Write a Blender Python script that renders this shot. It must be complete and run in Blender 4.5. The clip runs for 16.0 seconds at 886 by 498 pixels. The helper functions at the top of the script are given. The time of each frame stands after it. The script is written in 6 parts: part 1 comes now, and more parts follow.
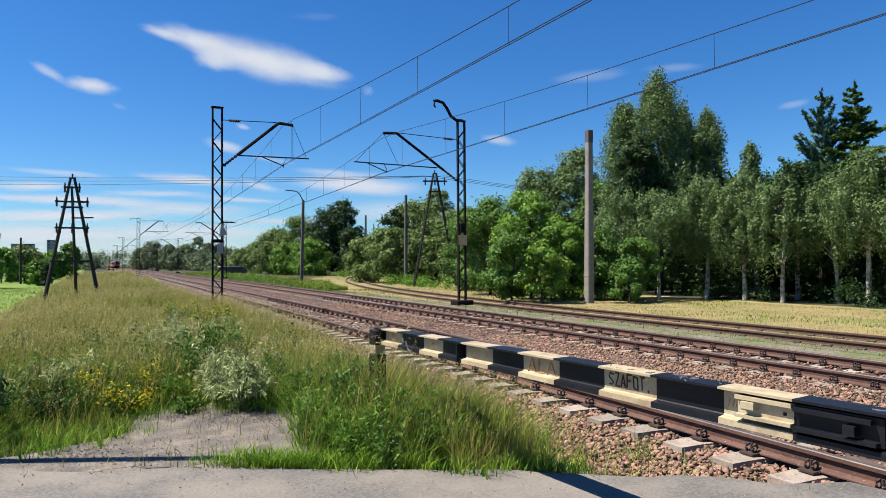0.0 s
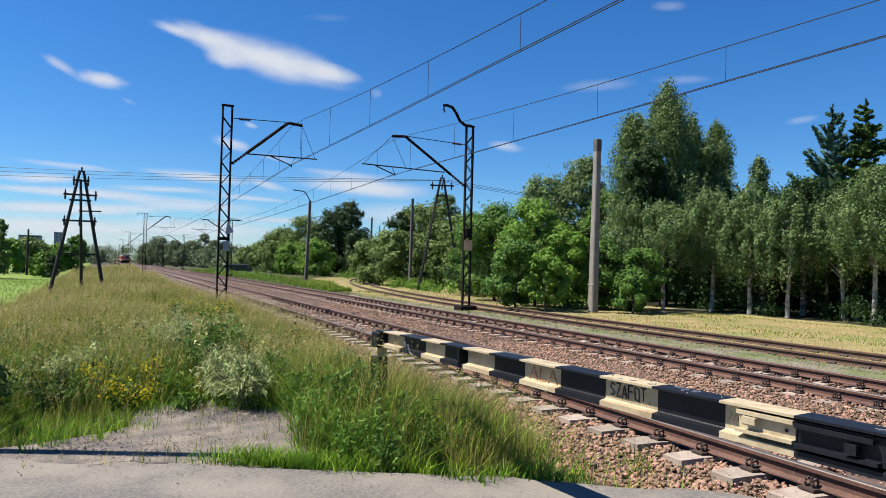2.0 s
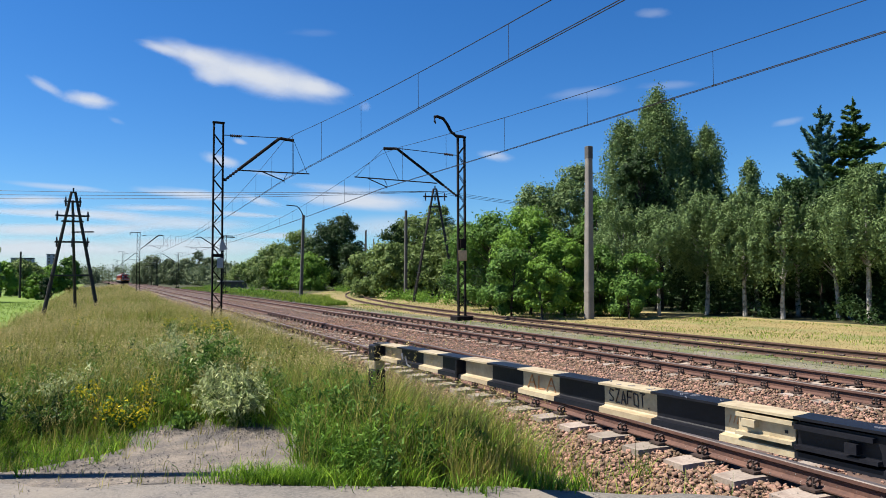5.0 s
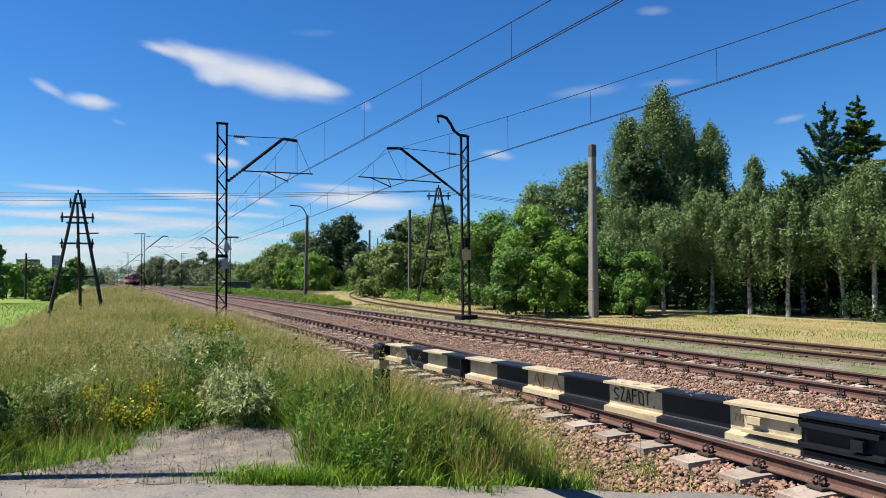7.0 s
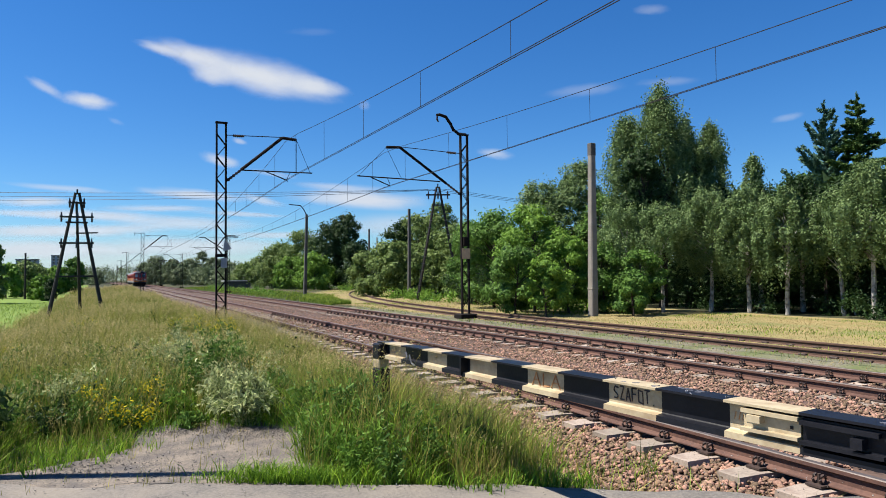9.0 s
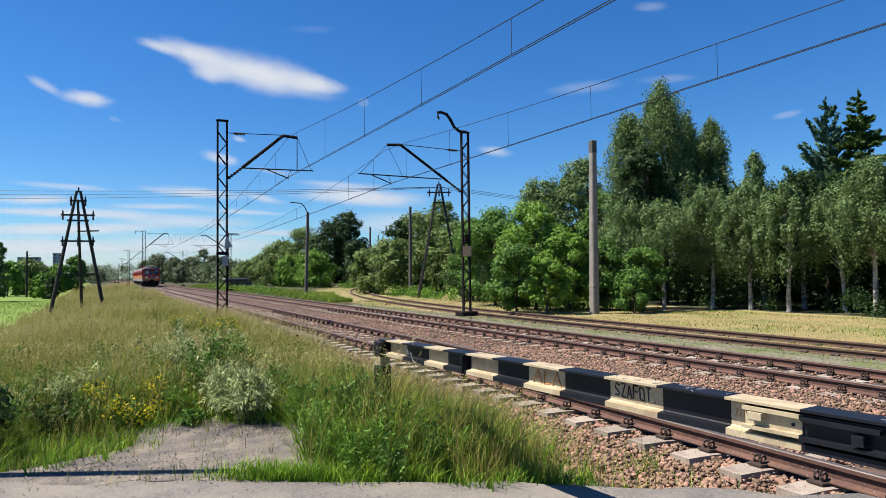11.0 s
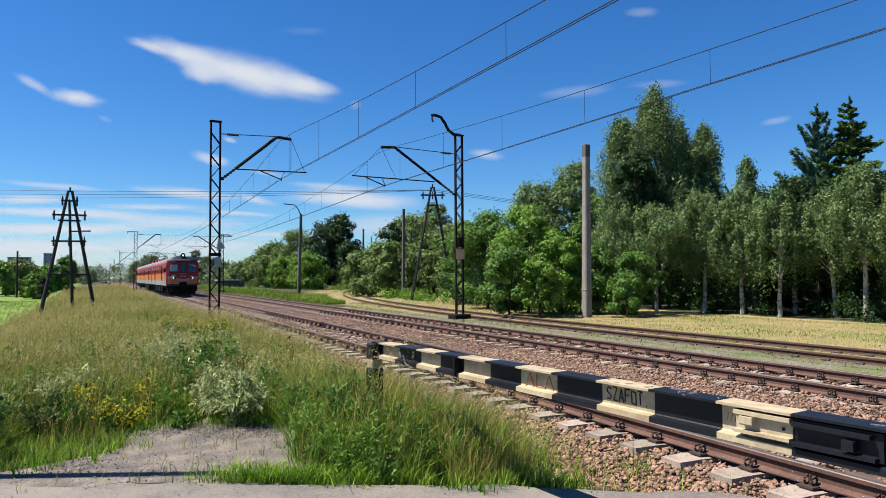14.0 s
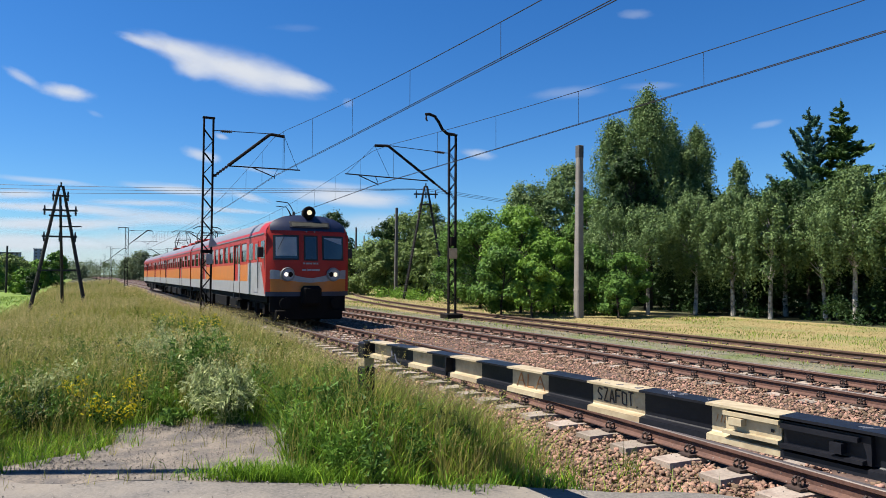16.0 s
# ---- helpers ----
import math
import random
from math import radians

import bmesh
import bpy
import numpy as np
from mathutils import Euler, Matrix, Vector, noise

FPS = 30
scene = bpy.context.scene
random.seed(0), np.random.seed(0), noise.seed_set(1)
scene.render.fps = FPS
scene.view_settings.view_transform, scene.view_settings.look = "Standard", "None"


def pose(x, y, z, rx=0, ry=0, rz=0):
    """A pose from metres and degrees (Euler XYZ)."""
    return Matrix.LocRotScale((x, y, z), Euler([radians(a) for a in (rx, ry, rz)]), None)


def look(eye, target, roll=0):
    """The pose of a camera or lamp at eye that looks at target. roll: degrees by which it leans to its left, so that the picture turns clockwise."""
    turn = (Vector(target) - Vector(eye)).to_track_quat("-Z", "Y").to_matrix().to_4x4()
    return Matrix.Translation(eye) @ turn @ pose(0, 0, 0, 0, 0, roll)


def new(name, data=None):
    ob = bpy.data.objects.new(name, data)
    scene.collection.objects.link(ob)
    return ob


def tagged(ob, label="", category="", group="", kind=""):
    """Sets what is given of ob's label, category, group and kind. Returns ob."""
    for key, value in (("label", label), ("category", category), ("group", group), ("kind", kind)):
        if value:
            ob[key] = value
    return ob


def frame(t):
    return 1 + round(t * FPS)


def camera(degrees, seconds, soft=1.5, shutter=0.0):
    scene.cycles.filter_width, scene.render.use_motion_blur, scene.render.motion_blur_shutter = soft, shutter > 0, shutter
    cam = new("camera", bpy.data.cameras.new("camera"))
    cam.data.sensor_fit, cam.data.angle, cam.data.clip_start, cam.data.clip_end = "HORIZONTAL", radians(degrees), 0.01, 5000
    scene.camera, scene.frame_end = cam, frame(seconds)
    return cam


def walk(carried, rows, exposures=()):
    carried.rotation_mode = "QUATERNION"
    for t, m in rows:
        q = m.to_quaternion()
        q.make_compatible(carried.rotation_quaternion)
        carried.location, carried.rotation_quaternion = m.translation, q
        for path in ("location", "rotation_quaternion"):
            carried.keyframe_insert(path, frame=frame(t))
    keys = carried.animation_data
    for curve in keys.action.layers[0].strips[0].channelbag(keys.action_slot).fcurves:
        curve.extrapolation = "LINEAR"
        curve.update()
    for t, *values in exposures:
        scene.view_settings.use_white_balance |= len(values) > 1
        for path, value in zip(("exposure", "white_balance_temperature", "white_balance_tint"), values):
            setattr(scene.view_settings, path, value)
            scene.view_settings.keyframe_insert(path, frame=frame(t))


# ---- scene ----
EYE = Vector((0.0, 0.0, 1.65))
LENS = 67.2
CAMERA_ROWS = [  # seconds, yaw to the right of +Y, pitch up, roll
    (0.0, 26.044, 1.184, 0.396),
    (0.5, 25.997, 1.277, 0.007),
    (1.0, 25.724, 1.391, -0.490),
    (1.5, 25.578, 1.375, -0.976),
    (2.0, 25.604, 1.565, -1.431),
    (2.5, 25.620, 2.045, -1.311),
    (3.0, 25.733, 2.357, -0.829),
    (3.5, 26.019, 2.378, -0.000),
    (4.0, 26.230, 2.516, 0.074),
    (6.5, 25.722, 2.416, 0.480),
    (7.0, 25.726, 2.438, 0.522),
    (7.5, 25.643, 2.351, 0.577),
    (8.0, 25.662, 2.464, 0.614),
    (8.5, 25.697, 2.486, 0.612),
    (9.0, 25.768, 2.349, 0.628),
    (11.5, 25.667, 2.136, 0.724),
    (12.0, 25.848, 2.336, 0.660),
    (12.5, 26.175, 2.426, 0.445),
    (13.0, 26.253, 2.411, 0.412),
    (13.5, 26.258, 2.353, 0.406),
    (14.0, 26.258, 2.371, 0.332),
    (14.5, 26.261, 2.383, 0.198),
    (15.0, 26.444, 2.410, -0.341),
    (15.5, 26.773, 2.425, -0.346),
    (16.0, 26.881, 2.307, -0.225),
]


def view(yaw, pitch, roll):
    """Camera pose from its heading, tilt and lean in degrees."""
    y, p = radians(yaw), radians(pitch)
    aim = EYE + Vector((math.sin(y) * math.cos(p), math.cos(y) * math.cos(p), math.sin(p)))
    return look(EYE, aim, -roll)


cam = camera(LENS, 16.0, soft=0.9)
walk(cam, [(t, view(y, p, r)) for t, y, p, r in CAMERA_ROWS], exposures=[(0.0, 1.15), (16.0, 1.15)])

# ---- sky and sun ----
SUN_EL, SUN_AZ = 60.0, -66.0
world = bpy.data.worlds.new("sky")
scene.world = world
world.use_nodes = True
wn = world.node_tree
sky = wn.nodes.new("ShaderNodeTexSky")
sky.sky_type = "NISHITA"
sky.sun_disc = False
sky.sun_elevation, sky.sun_rotation = radians(SUN_EL), radians(SUN_AZ)
sky.air_density, sky.dust_density, sky.ozone_density = 1.0, 0.2, 4.0
deep = wn.nodes.new("ShaderNodeHueSaturation")  # the camera's vivid rendering of the blue
deep.inputs["Saturation"].default_value = 1.27
wn.links.new(sky.outputs[0], deep.inputs["Color"])
tone = wn.nodes.new("ShaderNodeMixRGB")
tone.blend_type = "MULTIPLY"
tone.inputs[0].default_value = 1.0
tone.inputs[2].default_value = (0.69, 0.97, 1.23, 1)
wn.links.new(deep.outputs[0], tone.inputs[1])
wn.links.new(tone.outputs[0], wn.nodes["Background"].inputs[0])
wn.nodes["Background"].inputs[1].default_value = 0.05
sun_data = bpy.data.lights.new("sun", "SUN")
sun_data.energy, sun_data.angle, sun_data.color = 5.0, radians(0.53), (1.0, 0.93, 0.83)
sun = new("sun", sun_data)
e, a = radians(SUN_EL), radians(SUN_AZ)
SUN_DIR = Vector((math.sin(a) * math.cos(e), math.cos(a) * math.cos(e), math.sin(e)))
sun.matrix_world = look(SUN_DIR * 60, (0, 0, 0))


# ---- materials ----
def link(nt, a, b):
    nt.links.new(a, b)


def mat(name, color, color2=None, rough=0.7, metal=0.0, scale=6.0, fine=60.0, bump=0.2, island=0.0, spread=0.0,
        dirt=None, dirt_amount=0.0, dirt_scale=1.5, translucent=0.0, spec=0.4):
    """A surface: two tones mixed by coarse and fine noise, optional stains, per-piece variation and relief."""
    m = bpy.data.materials.new(name)
    m.use_nodes = True
    nt = m.node_tree
    n = nt.nodes
    bsdf = n["Principled BSDF"]
    co = n.new("ShaderNodeTexCoord")
    big, small = n.new("ShaderNodeTexNoise"), n.new("ShaderNodeTexNoise")
    big.inputs["Scale"].default_value, big.inputs["Detail"].default_value = scale, 4
    small.inputs["Scale"].default_value, small.inputs["Detail"].default_value = fine, 3
    link(nt, co.outputs["Object"], big.inputs["Vector"])
    link(nt, co.outputs["Object"], small.inputs["Vector"])
    add = n.new("ShaderNodeMath")
    add.operation = "MULTIPLY_ADD"
    add.inputs[1].default_value = 0.5
    half = n.new("ShaderNodeMath")
    half.operation = "MULTIPLY"
    half.inputs[1].default_value = 0.5
    link(nt, small.outputs[0], half.inputs[0])
    link(nt, big.outputs[0], add.inputs[0])
    link(nt, half.outputs[0], add.inputs[2])
    ramp = n.new("ShaderNodeValToRGB")
    ramp.color_ramp.elements[0].position, ramp.color_ramp.elements[1].position = 0.36, 0.64
    c2 = color2 or tuple(c * 0.7 for c in color)
    ramp.color_ramp.elements[0].color, ramp.color_ramp.elements[1].color = (*c2, 1), (*color, 1)
    link(nt, add.outputs[0], ramp.inputs[0])
    col = ramp.outputs[0]
    if dirt_amount:
        dn = n.new("ShaderNodeTexNoise")
        dn.inputs["Scale"].default_value, dn.inputs["Detail"].default_value = dirt_scale, 6
        link(nt, co.outputs["Object"], dn.inputs["Vector"])
        dr = n.new("ShaderNodeMapRange")
        dr.inputs[1].default_value, dr.inputs[2].default_value = 0.48, 0.68
        dr.inputs[4].default_value = dirt_amount
        link(nt, dn.outputs[0], dr.inputs[0])
        mx = n.new("ShaderNodeMixRGB")
        mx.inputs[2].default_value = (*dirt, 1)
        link(nt, dr.outputs[0], mx.inputs[0])
        link(nt, col, mx.inputs[1])
        col = mx.outputs[0]
    if island or spread:
        if island:
            src = n.new("ShaderNodeNewGeometry").outputs["Random Per Island"]
            amt = island
        else:
            src = n.new("ShaderNodeObjectInfo").outputs["Random"]
            amt = spread
        val = n.new("ShaderNodeMapRange")
        val.inputs[3].default_value, val.inputs[4].default_value = 1 - amt, 1 + amt
        link(nt, src, val.inputs[0])
        hue = n.new("ShaderNodeHueSaturation")
        link(nt, val.outputs[0], hue.inputs["Value"])
        hv = n.new("ShaderNodeMapRange")
        hv.inputs[3].default_value, hv.inputs[4].default_value = 0.5 + 0.03 * amt, 0.5 - 0.04 * amt
        link(nt, src, hv.inputs[0])
        link(nt, hv.outputs[0], hue.inputs["Hue"])
        link(nt, col, hue.inputs["Color"])
        col = hue.outputs[0]
    link(nt, col, bsdf.inputs["Base Color"])
    bsdf.inputs["Roughness"].default_value = rough
    bsdf.inputs["Metallic"].default_value = metal
    bsdf.inputs["Specular IOR Level"].default_value = spec
    if bump:
        b = n.new("ShaderNodeBump")
        b.inputs["Strength"].default_value, b.inputs["Distance"].default_value = bump, 0.02
        link(nt, add.outputs[0], b.inputs["Height"])
        link(nt, b.outputs[0], bsdf.inputs["Normal"])
    if translucent:
        tr = n.new("ShaderNodeBsdfTranslucent")
        link(nt, col, tr.inputs[0])
        mix = n.new("ShaderNodeMixShader")
        mix.inputs[0].default_value = translucent
        link(nt, bsdf.outputs[0], mix.inputs[1])
        link(nt, tr.outputs[0], mix.inputs[2])
        link(nt, mix.outputs[0], n["Material Output"].inputs[0])
    return m


def glow(name, color, strength):
    m = bpy.data.materials.new(name)
    m.use_nodes = True
    b = m.node_tree.nodes["Principled BSDF"]
    b.inputs["Base Color"].default_value = (*color, 1)
    b.inputs["Emission Color"].default_value = (*color, 1)
    b.inputs["Emission Strength"].default_value = strength
    return m


def leafmat(name, c1, c2, island=0.3, translucent=0.26, rough=0.55):
    return mat(name, c1, c2, rough=rough, scale=0.9, fine=7, bump=0, island=island, translucent=translucent, spec=0.16)


ASPHALT = mat("asphalt", (0.165, 0.15, 0.133), (0.075, 0.07, 0.065), rough=0.9, scale=1.1, fine=42, bump=0.8, dirt=(0.185, 0.16, 0.128), dirt_amount=0.55, dirt_scale=1.1)
GRAVEL = mat("gravel_dirt", (0.199, 0.168, 0.135), (0.0684, 0.0604, 0.0547), rough=0.95, scale=3.5, fine=50, bump=1.3, dirt=(0.0684, 0.0638, 0.0627), dirt_amount=0.9, dirt_scale=2.6)
SOIL = mat("grassy_soil", (0.0379, 0.0414, 0.0138), (0.0179, 0.0235, 0.00759), rough=1, scale=0.35, fine=9, bump=0.6, dirt=(0.0759, 0.069, 0.0276), dirt_amount=0.6, dirt_scale=0.12)
DRYGRASS = mat("mown_dry_grass", (0.27, 0.205, 0.09), (0.165, 0.14, 0.055), rough=1, scale=0.8, fine=14, bump=0.3, dirt=(0.115, 0.14, 0.04), dirt_amount=0.85, dirt_scale=0.45)
WEEDGRAVEL = mat("weedy_gravel", (0.165, 0.145, 0.115), (0.085, 0.092, 0.045), rough=1, scale=1.6, fine=22, bump=0.6, dirt=(0.075, 0.098, 0.028), dirt_amount=0.8, dirt_scale=0.7)
FIELD = mat("green_field", (0.131, 0.193, 0.0242), (0.0759, 0.131, 0.0152), rough=1, scale=0.1, fine=3, bump=0.4)
BALLAST = mat("ballast_bed", (0.10, 0.058, 0.042), (0.035, 0.022, 0.017), rough=0.95, scale=3, fine=28, bump=1.0, dirt=(0.13, 0.09, 0.07), dirt_amount=0.5)
STONE = mat("ballast_stone", (0.27, 0.172, 0.112), (0.135, 0.085, 0.058), rough=0.9, scale=6, fine=50, bump=0.3, island=0.6)
PEBBLE = mat("grey_stone", (0.262, 0.241, 0.214), (0.186, 0.172, 0.152), rough=0.9, scale=4, fine=40, bump=0.3, island=0.4)
DARKSTONE = mat("dark_crushed_stone", (0.16, 0.145, 0.13), (0.095, 0.088, 0.08), rough=0.9, scale=4, fine=40, bump=0.2, island=0.5)
RAIL = mat("rusty_rail_steel", (0.117, 0.0587, 0.0414), (0.0621, 0.031, 0.0242), rough=0.75, scale=3, fine=30, bump=0.2)
RAILTOP = mat("worn_rail_head", (0.13, 0.108, 0.098), (0.085, 0.07, 0.062), rough=0.5, metal=0.4, scale=3, fine=60, bump=0.05)
RUSTY = mat("dull_rusted_rail", (0.0897, 0.0517, 0.0345), (0.0552, 0.031, 0.0221), rough=0.85, scale=3, fine=30, bump=0.2)
CLIP = mat("black_iron_clip", (0.031, 0.0242, 0.0221), (0.0552, 0.0345, 0.0276), rough=0.6, scale=8, fine=50, bump=0.2)
SLEEPER = mat("concrete_sleeper", (0.304, 0.255, 0.207), (0.193, 0.159, 0.131), rough=0.9, scale=3, fine=40, bump=0.3, spread=0.18, dirt=(0.124, 0.0828, 0.0621), dirt_amount=0.6, dirt_scale=4)
WOOD_TIE = mat("old_timber_sleeper", (0.103, 0.0759, 0.0552), (0.0552, 0.0414, 0.031), rough=0.95, scale=3, fine=40, bump=0.4, spread=0.2)
MASTSTEEL = mat("dark_painted_mast_steel", (0.00483, 0.00448, 0.00483), (0.00828, 0.00621, 0.00552), spec=0.15, rough=0.8, scale=3, fine=25, bump=0.2, dirt=(0.0276, 0.0138, 0.00897), dirt_amount=0.25, dirt_scale=2.5)
WIRE = mat("dark_copper_wire", (0.0207, 0.0193, 0.0207), (0.0138, 0.0138, 0.0138), rough=0.6, metal=0.3, bump=0)
INSUL = mat("brown_porcelain", (0.0345, 0.0207, 0.0172), (0.0207, 0.0138, 0.0138), rough=0.3, bump=0)
CONCRETE = mat("weathered_concrete", (0.228, 0.21, 0.186), (0.159, 0.145, 0.128), rough=0.9, scale=2, fine=30, bump=0.4, dirt=(0.11, 0.103, 0.0966), dirt_amount=0.6, dirt_scale=1.3)
DARKCONC = mat("dark_concrete", (0.0897, 0.0862, 0.0828), (0.0552, 0.0538, 0.0517), rough=0.9, scale=2, fine=30, bump=0.4)
POLEWOOD = mat("tarred_pole_timber", (0.0428, 0.0366, 0.0324), (0.0221, 0.0193, 0.0179), rough=0.85, scale=2, fine=20, bump=0.4)
CREAM = mat("cream_yellow_paint", (0.41, 0.345, 0.225), (0.31, 0.25, 0.155), rough=0.5, scale=2.5, fine=40, bump=0.12, dirt=(0.19, 0.13, 0.075), dirt_amount=0.55, dirt_scale=6)
BLACKPAINT = mat("black_paint", (0.00552, 0.00621, 0.00897), (0.0103, 0.011, 0.0152), rough=0.4, scale=3, fine=40, bump=0.12, dirt=(0.0207, 0.0207, 0.0242), dirt_amount=0.25, dirt_scale=7, spec=0.2)
INK = mat("dark_marker_paint", (0.0345, 0.031, 0.0345), rough=0.7, bump=0)
ORANGEINK = mat("faded_orange_spray", (0.345, 0.152, 0.0621), (0.4, 0.235, 0.11), rough=0.7, bump=0)
WHITEINK = mat("pale_scratched_marker", (0.207, 0.214, 0.248), rough=0.7, bump=0)
TRAINRED = mat("train_red_paint", (0.37, 0.024, 0.015), (0.30, 0.019, 0.013), rough=0.42, scale=1.5, fine=20, bump=0.04, dirt=(0.17, 0.026, 0.02), dirt_amount=0.4, spec=0.22)
TRAINORANGE = mat("train_orange_paint", (0.50, 0.155, 0.022), (0.42, 0.125, 0.018), rough=0.35, scale=1.5, fine=20, bump=0.04, dirt=(0.28, 0.12, 0.05), dirt_amount=0.45)
TRAINGREY = mat("train_grey_paint", (0.29, 0.29, 0.304), (0.228, 0.228, 0.241), rough=0.4, scale=1.5, fine=20, bump=0.04, dirt=(0.138, 0.124, 0.11), dirt_amount=0.4)
TRAINROOF = mat("train_roof_grey", (0.176, 0.182, 0.211), (0.117, 0.117, 0.135), rough=0.5, scale=1.5, fine=20, bump=0.08, dirt=(0.0935, 0.0645, 0.0528), dirt_amount=0.5)
TRAINBLUE = mat("train_dark_blue_paint", (0.0152, 0.0221, 0.0517), (0.011, 0.0152, 0.0379), rough=0.38, scale=1.5, fine=20, bump=0.04)
TRAINBLACK = mat("train_underframe_black", (0.0035, 0.0032, 0.0032), (0.007, 0.006, 0.0055), rough=0.8, scale=3, fine=20, bump=0.2, spec=0.12)
SILVER = mat("silver_headlamp_ring", (0.228, 0.228, 0.228), rough=0.35, metal=0.6, bump=0)
PANE = mat("train_window_glass", (0.0138, 0.0166, 0.0193), (0.00828, 0.00966, 0.0117), rough=0.06, bump=0, spec=0.8)
PALEPANE = mat("pale_window_panel", (0.27, 0.29, 0.31), (0.2, 0.22, 0.24), rough=0.3, bump=0)
RUBBER = mat("black_rubber", (0.0103, 0.0103, 0.011), rough=0.6, bump=0)
LAMP = glow("lit_headlamp", (1.0, 0.82, 0.55), 0.5)
TOPLAMP = glow("lit_roof_headlamp", (1.0, 0.8, 0.5), 0.4)
BARK = mat("dark_bark", (0.0621, 0.0483, 0.0379), (0.031, 0.0248, 0.0207), rough=0.95, scale=3, fine=25, bump=0.6)
BIRCHBARK = mat("birch_bark", (0.428, 0.407, 0.366), (0.29, 0.269, 0.235), rough=0.8, scale=2, fine=12, bump=0.2, dirt=(0.0345, 0.031, 0.0276), dirt_amount=0.95, dirt_scale=4.5)
LEAF_MID = leafmat("green_leaves", (0.105, 0.205, 0.036), (0.058, 0.13, 0.023))
LEAF_LIGHT = leafmat("light_green_leaves", (0.145, 0.265, 0.035), (0.09, 0.185, 0.024))
# Dark foliage, its albedo lowered further to hold the wood's deep shade.
LEAF_DARK_SHADE = leafmat("dark_and_shade_green_leaves", (0.031, 0.064, 0.018), (0.018, 0.042, 0.012))
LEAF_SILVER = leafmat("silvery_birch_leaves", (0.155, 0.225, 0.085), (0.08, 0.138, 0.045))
NEEDLE_BLUE = leafmat("bluish_pine_needles", (0.0992, 0.184, 0.125), (0.0576, 0.115, 0.08), translucent=0.15)
NEEDLE_GREEN = leafmat("spruce_needles", (0.0734, 0.129, 0.0302), (0.0431, 0.0863, 0.0215), translucent=0.15)
# Aerial haze is painted into this greyed leaf colour.
LEAF_FAR_HAZE = leafmat("haze_tinted_leaves", (0.13, 0.165, 0.085), (0.085, 0.12, 0.06), island=0.35)
HERB = leafmat("herb_leaves", (0.105, 0.20, 0.034), (0.06, 0.13, 0.022), island=0.5)
HERB_PALE = leafmat("pale_mugwort_leaves", (0.40, 0.45, 0.22), (0.25, 0.31, 0.13), translucent=0.35, island=0.6)
# Brighter copy of the mid green leaves: puts sunlight into far trees' colour.
LEAF_MID_SUNLIT = leafmat("sunlit_green_leaves", (0.145, 0.205, 0.058), (0.085, 0.14, 0.036))
YELLOW = leafmat("yellow_flowers", (0.62, 0.52, 0.02), (0.5, 0.42, 0.015), island=0.2)
GRASS = leafmat("meadow_grass_blades", (0.182, 0.27, 0.033), (0.0935, 0.167, 0.0198), island=0.6, translucent=0.22)
GRASS_LUSH = leafmat("lush_grass_blades", (0.177, 0.314, 0.0251), (0.0855, 0.188, 0.016), island=0.6, translucent=0.24)
GRASS_DRY = leafmat("dry_grass_blades", (0.319, 0.297, 0.084), (0.202, 0.207, 0.047), island=0.45, translucent=0.3)
STRAW = leafmat("golden_straw_blades", (0.40, 0.295, 0.11), (0.27, 0.205, 0.065), island=0.45, translucent=0.3)
MOWN = leafmat("short_dry_blades", (0.297, 0.228, 0.107), (0.228, 0.19, 0.0759), island=0.35, translucent=0.3)
SEED = leafmat("pale_grass_seedheads", (0.517, 0.435, 0.204), (0.341, 0.292, 0.105), island=0.4, translucent=0.3, rough=0.8)
WALLFAR = mat("pale_distant_facade", (0.38, 0.38, 0.38), (0.31, 0.31, 0.317), rough=0.9, bump=0)
ROOFFAR = mat("grey_shed_roof", (0.172, 0.166, 0.166), (0.124, 0.117, 0.117), rough=0.9, bump=0)


# ---- building helpers ----
def mesh_of(name, verts, faces, materials):
    me = bpy.data.meshes.new(name)
    me.from_pydata(verts, [], faces)
    for m in materials if isinstance(materials, (list, tuple)) else [materials]:
        me.materials.append(m)
    me.update()
    return me


def mesh_np(name, v, f, material):
    """A mesh from arrays: v is (n, 3), f is (m, k) with k corners a face."""
    me = bpy.data.meshes.new(name)
    k = f.shape[1]
    me.vertices.add(len(v))
    me.vertices.foreach_set("co", np.ascontiguousarray(v, dtype=np.float32).ravel())
    me.loops.add(f.size)
    me.loops.foreach_set("vertex_index", np.ascontiguousarray(f, dtype=np.int32).ravel())
    me.polygons.add(len(f))
    me.polygons.foreach_set("loop_start", np.arange(0, f.size, k, dtype=np.int32))
    me.update(calc_edges=True)
    me.materials.append(material)
    return me


def bm_mesh(name, bm, material):
    me = bpy.data.meshes.new(name)
    bmesh.ops.recalc_face_normals(bm, faces=bm.faces[:])
    bm.to_mesh(me)
    bm.free()
    for m in material if isinstance(material, (list, tuple)) else [material]:
        me.materials.append(m)
    return me


def part(name, me, parent, label="", at=None):
    ob = new(name, me)
    ob.parent = parent
    if at is not None:
        ob.matrix_basis = at
    return tagged(ob, label)


def thing(name, label, category, at=None, group="", kind="", data=None):
    ob = new(name, data)
    if at is not None:
        ob.matrix_basis = at
    return tagged(ob, label, category, group, kind)


